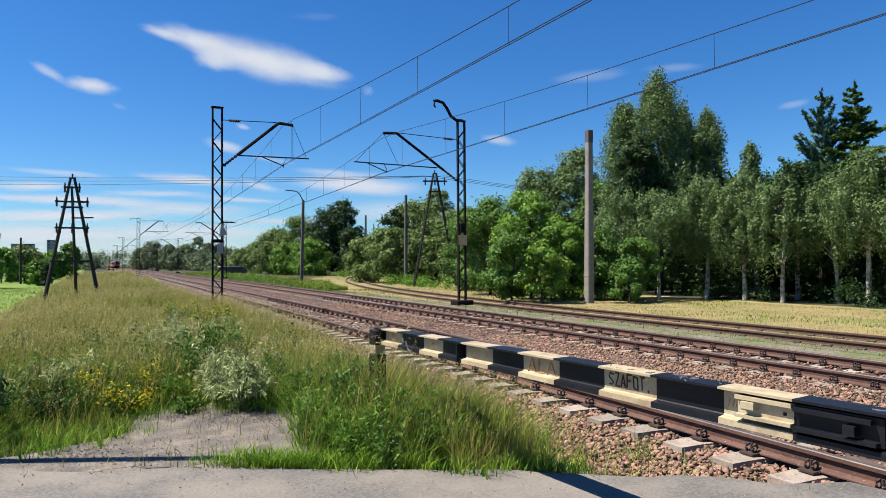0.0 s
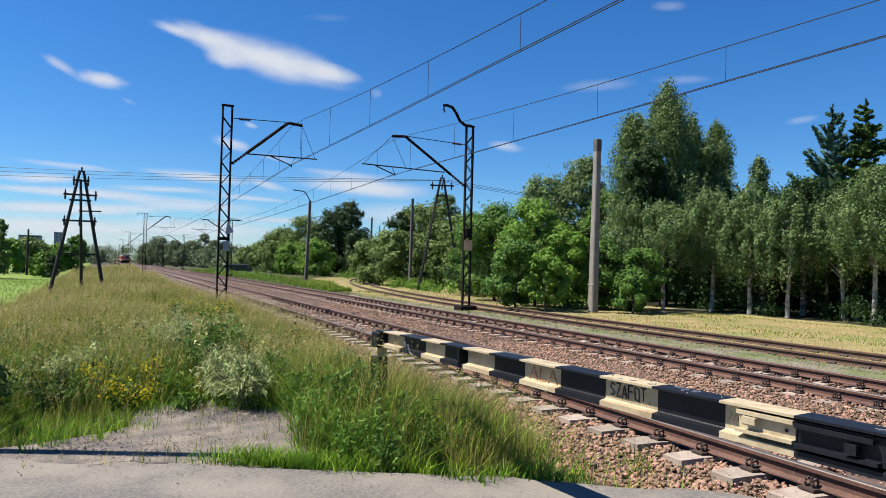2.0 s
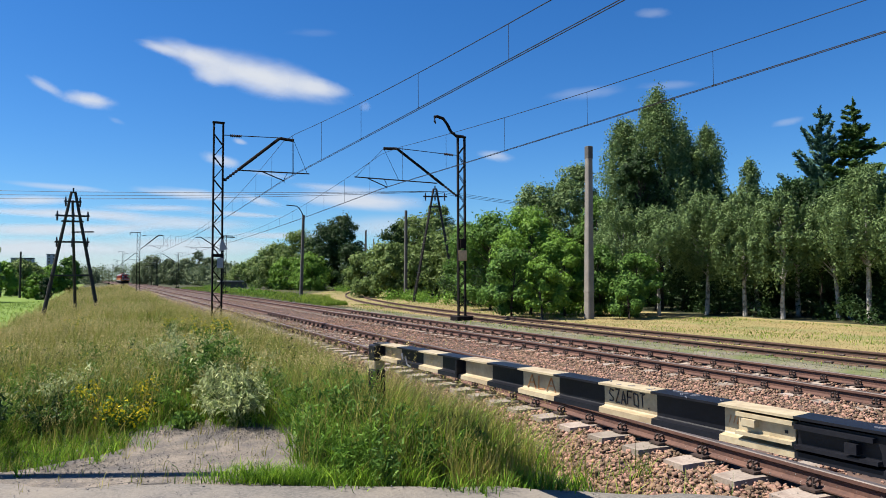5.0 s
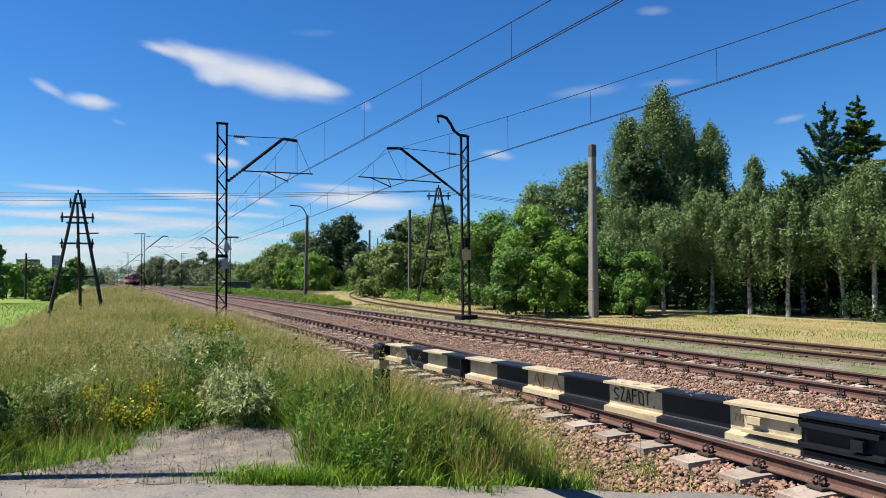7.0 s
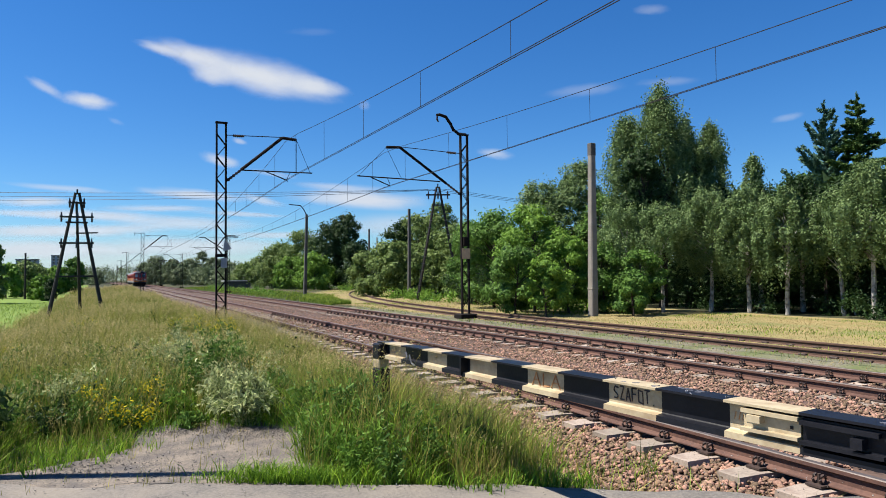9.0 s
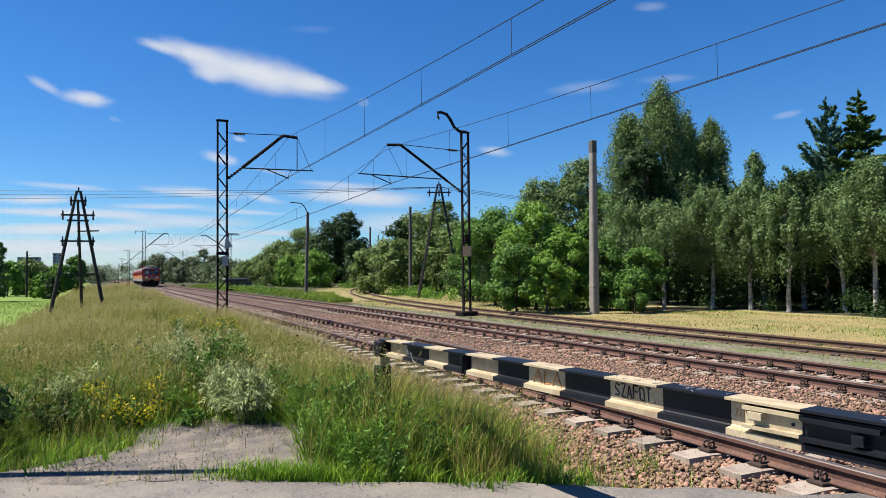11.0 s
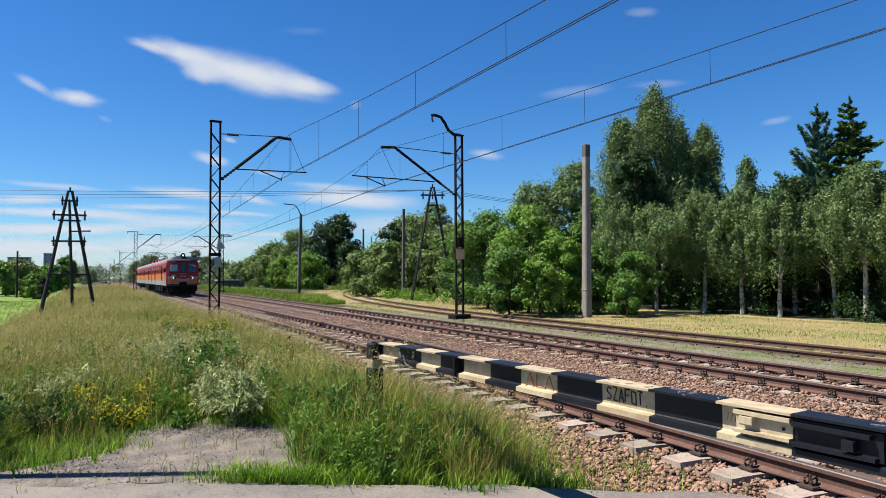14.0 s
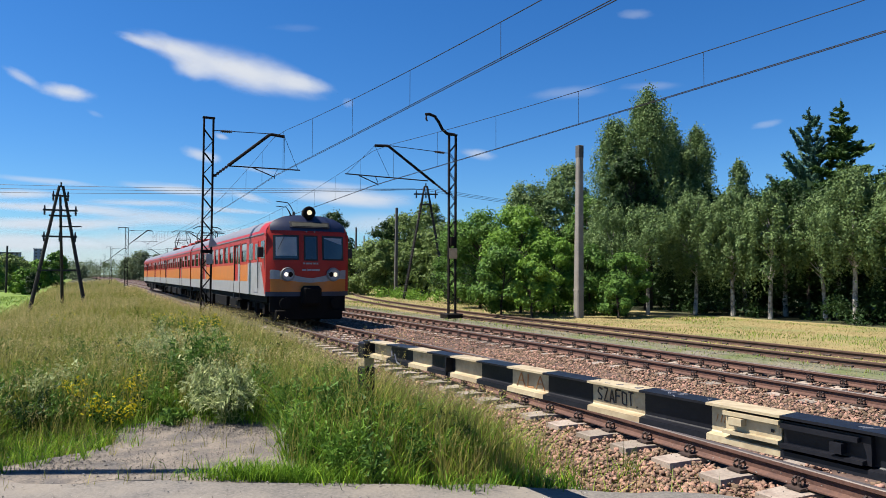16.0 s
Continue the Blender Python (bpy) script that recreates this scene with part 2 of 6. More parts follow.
def add_box(bm, lo, hi, bevel=0.0):
    vs = [bm.verts.new((x, y, z)) for x in (lo[0], hi[0]) for y in (lo[1], hi[1]) for z in (lo[2], hi[2])]
    fs = [bm.faces.new([vs[i] for i in q]) for q in ((0, 1, 3, 2), (4, 6, 7, 5), (0, 4, 5, 1), (2, 3, 7, 6), (0, 2, 6, 4), (1, 5, 7, 3))]
    if bevel:
        es = {e for f in fs for e in f.edges}
        bmesh.ops.bevel(bm, geom=list(es), offset=bevel, segments=1, affect="EDGES")


def box(name, lo, hi, material, bevel=0.0):
    bm = bmesh.new()
    add_box(bm, lo, hi, bevel)
    return bm_mesh(name, bm, material)


def add_tube(bm, pts, radii, sides=8, cap=True):
    """A tube through pts; radii is one number or one for each point."""
    pts = [Vector(p) for p in pts]
    if not isinstance(radii, (list, tuple)):
        radii = [radii] * len(pts)
    rings = []
    for i, p in enumerate(pts):
        d = (pts[min(i + 1, len(pts) - 1)] - pts[max(i - 1, 0)]).normalized()
        u = d.cross(Vector((0, 0, 1)) if abs(d.z) < 0.9 else Vector((1, 0, 0))).normalized()
        w = d.cross(u)
        rings.append([bm.verts.new(p + (u * math.cos(2 * math.pi * k / sides) + w * math.sin(2 * math.pi * k / sides)) * radii[i]) for k in range(sides)])
    for r0, r1 in zip(rings, rings[1:]):
        for k in range(sides):
            bm.faces.new((r0[k], r0[(k + 1) % sides], r1[(k + 1) % sides], r1[k]))
    if cap:
        bm.faces.new(rings[0][::-1])
        bm.faces.new(rings[-1])


def tube(name, pts, radii, material, sides=8):
    bm = bmesh.new()
    add_tube(bm, pts, radii, sides)
    return bm_mesh(name, bm, material)


def beam_box(bm, a, b, w, d):
    """A straight bar from a to b of cross-section w by d."""
    a, b = Vector(a), Vector(b)
    n = (b - a).normalized()
    u = n.cross(Vector((0, 1, 0)) if abs(n.y) < 0.9 else Vector((1, 0, 0))).normalized()
    v = n.cross(u)
    q = []
    for p in (a, b):
        q.append([bm.verts.new(p + u * sx * w / 2 + v * sy * d / 2) for sx, sy in ((-1, -1), (1, -1), (1, 1), (-1, 1))])
    for k in range(4):
        bm.faces.new((q[0][k], q[0][(k + 1) % 4], q[1][(k + 1) % 4], q[1][k]))
    bm.faces.new(q[0][::-1])
    bm.faces.new(q[1])


def bar(name, a, b, w, d, material):
    bm = bmesh.new()
    beam_box(bm, a, b, w, d)
    return bm_mesh(name, bm, material)


def revolve(name, profile, material, sides=12):
    """A turned piece about z from (radius, z) pairs."""
    bm = bmesh.new()
    rings = [[bm.verts.new((r * math.cos(2 * math.pi * k / sides), r * math.sin(2 * math.pi * k / sides), z)) for k in range(sides)] for r, z in profile]
    for r0, r1 in zip(rings, rings[1:]):
        for k in range(sides):
            bm.faces.new((r0[k], r0[(k + 1) % sides], r1[(k + 1) % sides], r1[k]))
    bm.faces.new(rings[0][::-1])
    bm.faces.new(rings[-1])
    return bm_mesh(name, bm, material)


# ---- plan of the tracks ----
T1, T2, GAUGE = 6.21, 10.42, 1.507


def shift(y):
    """Sideways run of the main line, which bears gently left in the distance."""
    return -(max(0.0, min(y, 65.0) - 15.0)) ** 2 / 6900.0 - max(0.0, y - 65.0) * 0.0145 - 0.00006 * max(0.0, y - 230.0) ** 2


def siding(y):
    """Axis of the overgrown siding, which curves away to the right."""
    return 14.42 + 0.00325 * max(0.0, y - 18.0) ** 2


def ground_z(x, y):
    z = -0.12 - 0.10 * min(1, max(0, (y - 9) / 10))
    if x < 1.2:
        z -= min(0.75, (1.2 - x) * 0.14) * min(1, max(0, (y - 11) / 24))
    if x > 3.4:
        z = z + (-0.36 - z) * min(1, (x - 3.4) / 0.8)
    if x > 12.2:
        z = -0.36 + 0.18 * min(1, (x - 12.2) / 0.8)
    if x < -4:
        z -= 0.1 * min(1, (-4 - x) / 6) * min(1, max(0, (y - 25) / 30))
    return z


# ---- ground ----
def ground():
    xs = sorted({round(float(v), 2) for v in np.concatenate([np.arange(-20, 40, 0.8), [3.4, 4.2, 12.2, 13.0], -20 - np.geomspace(2, 2500, 22), 40 + np.geomspace(2, 2500, 22)])})
    ys = sorted({round(float(v), 2) for v in np.concatenate([np.arange(-14, 60, 1.0), 60 + np.geomspace(2, 3500, 34), -14 - np.geomspace(2, 2500, 18)])})
    verts = [(x, y, ground_z(x, y) + 0.03 * noise.noise((x * 0.6, y * 0.6, 0))) for y in ys for x in xs]
    w = len(xs)
    faces = [(j * w + i, j * w + i + 1, (j + 1) * w + i + 1, (j + 1) * w + i) for j in range(len(ys) - 1) for i in range(w - 1)]
    idx = []
    for j in range(len(ys) - 1):
        for i in range(w - 1):
            x, y = xs[i] + 0.3, ys[j] + 0.3
            if 13.7 < x < 32 and y < 112 and (y < 34 or siding(y) - 5 < x) and x < siding(y) + 11:
                idx.append(1)
            elif 12.2 < x < 13.7 and y < 40:
                idx.append(3)
            elif x < -4.4 - 0.035 * (y - 40) and 33 < y < 420:
                idx.append(2)
            else:
                idx.append(0)
    me = mesh_of("ground", verts, faces, [SOIL, DRYGRASS, FIELD, WEEDGRAVEL])
    me.polygons.foreach_set("material_index", idx)
    tagged(new("ground", me), "grassy ground with mown dry strip and green field", "ground", kind="structure")


def sheet(name, outline, z, material, label, category, rough_edge=0.12, step=0.25):
    """A flat patch of surface with a ragged rim."""
    pts = []
    n = len(outline)
    for i in range(n):
        a, b = Vector((*outline[i], 0)), Vector((*outline[(i + 1) % n], 0))
        k = max(1, int((b - a).length / step))
        for j in range(k):
            p = a.lerp(b, j / k)
            pts.append((p.x + rough_edge * noise.noise((p.x * 2.1, p.y * 2.1, 3)), p.y + rough_edge * noise.noise((p.x * 2.1, p.y * 2.1, 9)), z))
    bm = bmesh.new()
    f = bm.faces.new([bm.verts.new(p) for p in pts])
    r = bmesh.ops.extrude_face_region(bm, geom=[f])
    for v in [g for g in r["geom"] if isinstance(g, bmesh.types.BMVert)]:
        v.co.z -= 0.25
    tagged(new(name, bm_mesh(name, bm, material)), label, category, kind="structure")


ground()
sheet("road", [(-40, 27.5), (-12, 13.2), (-0.94, 6.61), (0.75, 5.72), (2.35, 4.84), (3.45, 4.12), (4.9, 3.2), (4.9, -6), (-40, -6)], -0.01, ASPHALT,
      "worn grey asphalt road with a crumbling edge", "road", 0.28)
sheet("gravel_patch", [(-1.3, 6.9), (-0.4, 7.15), (0.1, 7.45), (0.25, 8.35), (1.0, 8.35), (1.95, 7.6), (1.75, 6.6), (1.55, 5.6), (2.2, 4.6), (-1.3, 6.0)], -0.03, GRAVEL,
      "bare gravelly dirt patch beside the road", "gravel", 0.16)


def road_cracks():
    rng = random.Random(17)
    for x, y, dx, dy, n in ((-0.2, 6.05, 0.14, -0.03, 6), (2.3, 3.9, 0.16, -0.08, 6)):
        left, right = [], []
        for i in range(n):
            w = rng.uniform(0.004, 0.012) * (1 if 0 < i < n - 1 else 0.2)
            left.append((x - w * dy * 4, y + w, -0.0055))
            right.append((x + w * dy * 4, y - w, -0.0055))
            x += dx * rng.uniform(0.6, 1.3)
            y += dy + rng.uniform(-0.07, 0.07)
        verts = left + right
        faces = [(i, i + 1, n + i + 1, n + i) for i in range(n - 1)]
        tagged(new("road_crack", mesh_of("road_crack", verts, faces, CRACK)), "dark jagged crack in the worn asphalt", "crack", "cracks in the road", "structure")


CRACK = mat("crack_dirt", (0.05, 0.045, 0.04), (0.03, 0.028, 0.025), rough=1, bump=0)
road_cracks()


# ---- railway ----
def rail_ys(end):
    return [float(v) for v in np.concatenate([np.arange(-14, 80, 2.0), np.arange(80, end + 1, 12.0)])]


def rail(parent, fx, end, top, worn):
    prof = [(-0.075, 0), (0.075, 0), (0.075, 0.012), (0.012, 0.035), (0.009, 0.105), (0.036, 0.118), (0.036, 0.15), (0.028, 0.158),
            (-0.028, 0.158), (-0.036, 0.15), (-0.036, 0.118), (-0.009, 0.105), (-0.012, 0.035), (-0.075, 0.012)]
    ys = rail_ys(end)
    verts = [(fx(y) + px, y, top - 0.158 + pz) for y in ys for px, pz in prof]
    n = len(prof)
    faces, idx = [], []
    for j in range(len(ys) - 1):
        for k in range(n):
            faces.append((j * n + k, j * n + (k + 1) % n, (j + 1) * n + (k + 1) % n, (j + 1) * n + k))
            idx.append(1 if k in (6, 7, 8) and worn else 0)
    me = mesh_of("rail", verts, faces, [RAIL if worn else RUSTY, RAILTOP])
    me.polygons.foreach_set("material_index", idx)
    part("rail", me, parent)


def sleeper_mesh():
    bm = bmesh.new()
    h = [(-1.25, 0.125), (-0.95, 0.135), (-0.45, 0.12), (0.45, 0.12), (0.95, 0.135), (1.25, 0.125)]
    rings = []
    for (x, w), t in zip(h, (0.0, 0.0, -0.03, -0.03, 0.0, 0.0)):
        rings.append([bm.verts.new(p) for p in ((x, -w - 0.02, -0.2), (x, -w, t), (x, w, t), (x, w + 0.02, -0.2))])
    for a, b in zip(rings, rings[1:]):
        for k in range(4):
            bm.faces.new((a[k], a[(k + 1) % 4], b[(k + 1) % 4], b[k]))
    bm.faces.new(rings[0][::-1])
    bm.faces.new(rings[-1])
    return bm_mesh("sleeper", bm, SLEEPER)


def clip_mesh():
    """Spring clip of a rail: plate, bolt and two coils."""
    bm = bmesh.new()
    add_box(bm, (-0.075, -0.075, 0.0), (0.075, 0.075, 0.018))
    for s in (-1, 1):
        pts = [(0.012 + 0.036 * math.cos(q), s * 0.034, 0.055 + 0.036 * math.sin(q)) for q in np.linspace(0.6, 6.6, 8)]
        add_tube(bm, pts, 0.013, 5)
    add_tube(bm, [(0.01, 0, 0.01), (0.01, 0, 0.1)], 0.014, 6)
    return bm_mesh("rail_clip", bm, CLIP)


SLEEPER_ME, CLIP_ME = sleeper_mesh(), clip_mesh()


def track(axis, label, y0):
    tr = thing("railway_track", label, "railway track", kind="structure")
    for s in (-1, 1):
        rail(tr, lambda y, s=s: axis + shift(y) + s * GAUGE / 2, 700, 0.0, True)
    for i in range(105):
        y = y0 + i * 0.6
        x = axis + shift(y)
        part("sleeper", SLEEPER_ME, tr, at=pose(x, y, -0.168 - 0.004 * random.random(), 0, 0, random.uniform(-0.6, 0.6)))
        if y < 34:
            for s in (-1, 1):
                for o in (-1, 1):
                    part("rail_clip", CLIP_ME, tr, at=pose(x + s * GAUGE / 2 + o * 0.098, y, -0.163, 0, 0, 0 if o < 0 else 180))
    vs, fs = [], []
    src = [tuple(v.co) for v in SLEEPER_ME.vertices]
    sf = [tuple(p.vertices) for p in SLEEPER_ME.polygons]
    for i in range(105, 560):
        y = y0 + i * 0.6
        b = len(vs)
        vs += [(axis + shift(y) + v[0], y + v[1], v[2] - 0.17) for v in src]
        fs += [tuple(b + k for k in f) for f in sf]
    ob = part("sleeper_run", mesh_of("sleeper_run", vs, fs, SLEEPER), tr)
    ob["kind"] = "stuff"


track(T1, "main line track with rusty rails on concrete sleepers", -1.6)
track(T2, "second main line track with rusty rails on concrete sleepers", -1.4)


def siding_track():
    tr = thing("railway_siding", "overgrown siding with dull rusted rails curving away", "railway track", kind="structure")
    for s in (-1, 1):
        rail(tr, lambda y, s=s: siding(y) + s * GAUGE / 2 * math.sqrt(1 + (0.0065 * max(0, y - 18)) ** 2), 108, -0.03, False)
    me = box("sleeper", (-1.25, -0.12, -0.12), (1.25, 0.12, 0.0), WOOD_TIE, 0.015)
    for i in range(70):
        y = 2.0 + i * 0.72
        part("sleeper", me, tr, at=pose(siding(y), y, -0.19, 0, 0, -math.degrees(math.atan(0.0065 * max(0, y - 18)))))
    pl = box("tie_plate", (-0.1, -0.09, 0.0), (0.1, 0.09, 0.05), CLIP, 0.01)
    for i in range(34):
        y = 2.0 + i * 0.72
        for s in (-1, 1):
            part("tie_plate", pl, tr, at=pose(siding(y) + s * (GAUGE / 2), y, -0.19))


siding_track()


def ballast_bed():
    ys = [float(v) for v in np.concatenate([np.arange(-14, 40, 0.5), np.arange(40, 90, 2.0), np.arange(90, 710, 14.0)])]
    prof = [(3.35, -0.5), (3.9, -0.37), (4.4, -0.265), (5.0, -0.24), (5.46, -0.225), (6.2, -0.2), (6.96, -0.21), (7.5, -0.19), (8.3, -0.165), (9.1, -0.185),
            (9.67, -0.21), (10.4, -0.2), (11.17, -0.21), (11.7, -0.2), (12.2, -0.21), (12.8, -0.42)]
    n = len(prof)
    verts = [(x + shift(y), y, z + 0.03 * noise.noise((x * 3, y * 3, 0)) * (0 if k in (0, n - 1) else 1)) for y in ys for k, (x, z) in enumerate(prof)]
    faces = [(j * n + i, j * n + i + 1, (j + 1) * n + i + 1, (j + 1) * n + i) for j in range(len(ys) - 1) for i in range(n - 1)]
    tagged(new("ballast", mesh_of("ballast", verts, faces, BALLAST)), "reddish brown crushed stone ballast bed under the rails", "ballast", kind="structure")


ballast_bed()


def stones(name, label, spots, material, lo, hi):
    """Loose angular stones at the spots (x, y, z), one object of many pieces."""
    rng = np.random.default_rng(5)
    base = np.array([(1, 0, 0), (-0.9, 0.2, 0), (0.1, 1, 0), (0, -1, 0.1), (0.1, 0.1, 0.75), (0, 0, -0.7), (0.6, 0.6, 0.45)])
    tri = np.array([(0, 6, 4), (6, 2, 4), (2, 1, 4), (1, 3, 4), (3, 0, 4), (0, 2, 6), (2, 0, 5), (1, 2, 5), (3, 1, 5), (0, 3, 5)])
    n = len(spots)
    a = rng.uniform(0, 6.283, n)
    b = rng.uniform(-0.7, 0.7, n)
    ca, sa, cb, sb = np.cos(a), np.sin(a), np.cos(b), np.sin(b)
    s = (lo + (hi - lo) * rng.random((n, 1)) ** 1.7) * rng.uniform(0.45, 1.5, (n, 3))
    v = base[None] * s[:, None] * rng.uniform(0.8, 1.2, (n, len(base), 1))
    x, y, z = v[..., 0], v[..., 1], v[..., 2]
    y, z = y * cb[:, None] - z * sb[:, None], y * sb[:, None] + z * cb[:, None]
    x, y = x * ca[:, None] - y * sa[:, None], x * sa[:, None] + y * ca[:, None]
    v = np.stack([x, y, z], -1) + np.asarray(spots)[:, None]
    f = tri[None] + (np.arange(n) * len(base))[:, None, None]
    tagged(new(name, mesh_np(name, v.reshape(-1, 3), f.reshape(-1, 3), material)), label, "stones", kind="stuff")


def ballast_z(x):
    if x < 5.46:
        return -0.212 - 0.06 * (5.46 - x)
    if x > 12.1:
        return -0.2 - 0.3 * (x - 12.1)
    return -0.185


def scatter_ballast():
    rng = np.random.default_rng(11)
    out = []
    for x0, x1, y0, y1, dens in ((3.2, 5.35, 2.0, 9, 1050), (5.5, 7.0, 2, 9, 300), (3.6, 5.4, 9, 24, 220), (5.5, 7.0, 9, 30, 110), (7.0, 9.65, 4, 14, 560), (7.0, 9.6, 14, 30, 200), (9.7, 11.15, 5, 26, 160), (11.2, 12.5, 5, 24, 170), (3.7, 12.3, 30, 60, 40)):
        n = int((x1 - x0) * (y1 - y0) * dens)
        xs, ys = rng.uniform(x0, x1, n), rng.uniform(y0, y1, n)
        for x, y in zip(xs, ys):
            j = ((y + 1.6) / 0.6) % 1.0
            if (j < 0.24 or j > 0.76) and (abs(x - T1) < 1.26) and rng.random() < 0.93:
                continue
            j = ((y + 1.4) / 0.6) % 1.0
            if (j < 0.24 or j > 0.76) and (abs(x - T2) < 1.26) and rng.random() < 0.93:
                continue
            if min(abs(x - T1 + GAUGE / 2), abs(x - T1 - GAUGE / 2), abs(x - T2 + GAUGE / 2), abs(x - T2 - GAUGE / 2)) < 0.1:
                continue
            out.append((x + shift(y), y, ballast_z(x) + rng.uniform(-0.01, 0.03)))
    stones("ballast_stones", "loose angular reddish brown ballast stones", out, STONE, 0.014, 0.042)
    out = []
    for x0, x1, y0, y1, n in ((-1.2, 2.0, 5.6, 8.4, 1500), (3.3, 5.2, 1.5, 5.0, 500), (-0.6, 3.2, 4.6, 6.9, 500), (-2.5, 3.4, 3.6, 7.4, 1500)):
        for _ in range(n):
            x, y = rng.uniform(x0, x1), rng.uniform(y0, y1)
            if n == 1500 and x0 == -2.5 and not -0.55 < y - 6.12 + 0.575 * x < 0.1:
                continue
            out.append((x, y, -0.03 + rng.uniform(0, 0.02) + (0.02 if n == 1500 and x0 == -2.5 else 0)))
    stones("gravel", "small grey gravel scattered on the dirt", out, PEBBLE, 0.003, 0.009)
    out = []
    for cx, cy, r, n in ((1.5, 7.5, 0.34, 2200), (1.0, 7.95, 0.3, 1200), (0.45, 8.0, 0.2, 500), (-0.3, 6.9, 0.25, 600), (0.5, 6.6, 0.4, 300)):
        for _ in range(n):
            out.append((cx + rng.normal() * r, cy + rng.normal() * r * 0.6, -0.028 + rng.uniform(0, 0.012)))
    stones("dark_gravel", "dark grey crushed gravel on the dirt patch", out, DARKSTONE, 0.003, 0.009)


scatter_ballast()


# ---- overhead line ----
def contact_x(axis, y):
    """Staggered line of the contact wire over a track."""
    k = (y - 25.7) / 63.4
    f = k - math.floor(k)
    side = 1 if math.floor(k) % 2 == 0 else -1
    lo = -0.38 if axis == T1 else -0.42
    return axis + shift(y) + (lo + (0.38 - lo) * f if side > 0 else 0.38 + (lo - 0.38) * f)


def messenger_z(y, top):
    k = (y - 25.7) / 63.4
    f = (k - math.floor(k)) * 2 - 1
    return 5.7 + (top - 5.7) * f * f


def contact_z(y, low):
    k = (y - 25.7) / 63.4
    f = (k - math.floor(k)) * 2 - 1
    return low + 0.15 * f * f


ARM_NEAR = (2.23, 2.8, 5.33, 0.79, 3.42, 1.59, 2.44, 2.8, 3.35)
ARM_FAR = (2.99, 3.62, 5.24, 1.17, 4.88, 4.3, 3.47, 2.95, 4.85)


def lattice_mast(x, y, height, label, inward, arm=True, curl=False, thick=1.0):
    """A lattice steel mast with its cantilever; inward is +1 or -1, the side of the track."""
    m = thing("catenary_mast", label, "catenary mast", pose(x, y, 0), group="catenary masts along the line")
    half = 0.165
    for s in (-1, 1):
        bm = bmesh.new()
        add_box(bm, (s * half - 0.03, -0.07, -0.5), (s * half + 0.03, 0.07, height), 0.006)
        part("leg", bm_mesh("leg", bm, MASTSTEEL), m)
    z, side = 0.3, 1
    while z < height - 0.4:
        for q in (-0.06, 0.06):
            part("lacing_bar", bar("lacing_bar", (-side * half, q, z), (side * half, q, z + 0.42), 0.03 * thick, 0.012, MASTSTEEL), m)
        z += 0.42
        side = -side
    part("head_plate", box("head_plate", (-half - 0.05, -0.09, height), (half + 0.05, 0.09, height + 0.06), MASTSTEEL, 0.01), m)
    part("footing", box("footing", (-0.4, -0.35, -0.7), (0.4, 0.35, 0.02), MASTSTEEL, 0.03), m)
    part("band_plate", box("band_plate", (-half - 0.04, -0.085, 2.45), (half + 0.04, 0.085, 2.57), MASTSTEEL, 0.01), m)
    if arm:
        w = inward
        # corner and end of the strut, registration tube, steady arm and hangers, as distances out from the mast, placed
        # to fit the camera's view
        corner, tip, foot, r0, r1, s0, s1, h0, h1 = ARM_NEAR if w > 0 else ARM_FAR

        def beads(p, q):
            p, q = Vector(p), Vector(q)
            return tube("insulator", [p.lerp(q, i / 10) for i in range(11)], [0.03 if i % 2 else 0.062 for i in range(11)], INSUL, 8)
        d = (corner - 0.25) / (7.04 - foot)
        part("insulator", beads((w * 0.25, 0, foot), (w * (0.25 + 0.42 * d), 0, foot + 0.42)), m)
        part("foot_bracket", bar("foot_bracket", (w * 0.15, 0, foot), (w * 0.3, 0, foot), 0.1, 0.08, MASTSTEEL), m)
        part("strut", tube("strut", [(w * (0.25 + 0.4 * d), 0, foot + 0.4), (w * corner, 0, 7.04), (w * (corner + 0.06), 0, 7.06), (w * tip, 0, 7.02)], 0.06, MASTSTEEL, 8), m)
        part("insulator", beads((w * 0.42, 0, 7.0), (w * 0.82, 0, 7.01)), m)
        part("top_tie", tube("top_tie", [(w * 0.15, 0, 7.0), (w * corner, 0, 7.08)], 0.016, MASTSTEEL, 6), m)
        part("registration_tube", tube("registration_tube", [(w * r0, 0, 5.72), (w * r1, 0, 5.76)], 0.026, MASTSTEEL, 6), m)
        part("steady_arm", tube("steady_arm", [(w * s0, 0, 5.73), (w * s1, 0, 5.42)], 0.022, MASTSTEEL, 6), m)
        part("steady_clamp", tube("steady_clamp", [(w * s1, 0, 5.36), (w * s1, 0, 5.5), (w * (s1 + 0.12), 0, 5.74)], 0.014, MASTSTEEL, 5), m)
        for q in (h0, h1):
            part("hanger", tube("hanger", [(w * tip, 0, 7.02), (w * q, 0, 5.74)], 0.009, MASTSTEEL, 5), m)
    if curl:
        w = inward
        pts = [(w * -0.1, 0, height + 0.05), (w * 0.25, 0, height + 0.06), (w * 0.5, 0, height + 0.22), (w * 0.66, 0, height + 0.5), (w * 0.86, 0, height + 0.75), (w * 1.15, 0, height + 0.82), (w * 1.3, 0, height + 0.78)]
        part("curled_bracket", tube("curled_bracket", pts, 0.065, MASTSTEEL, 10), m)
        part("hook", tube("hook", [(w * 1.28, 0, height + 0.78), (w * 1.28, 0, height + 0.6), (w * 1.22, 0, height + 0.5)], [0.02, 0.045, 0.03], INSUL, 8), m)
    return m


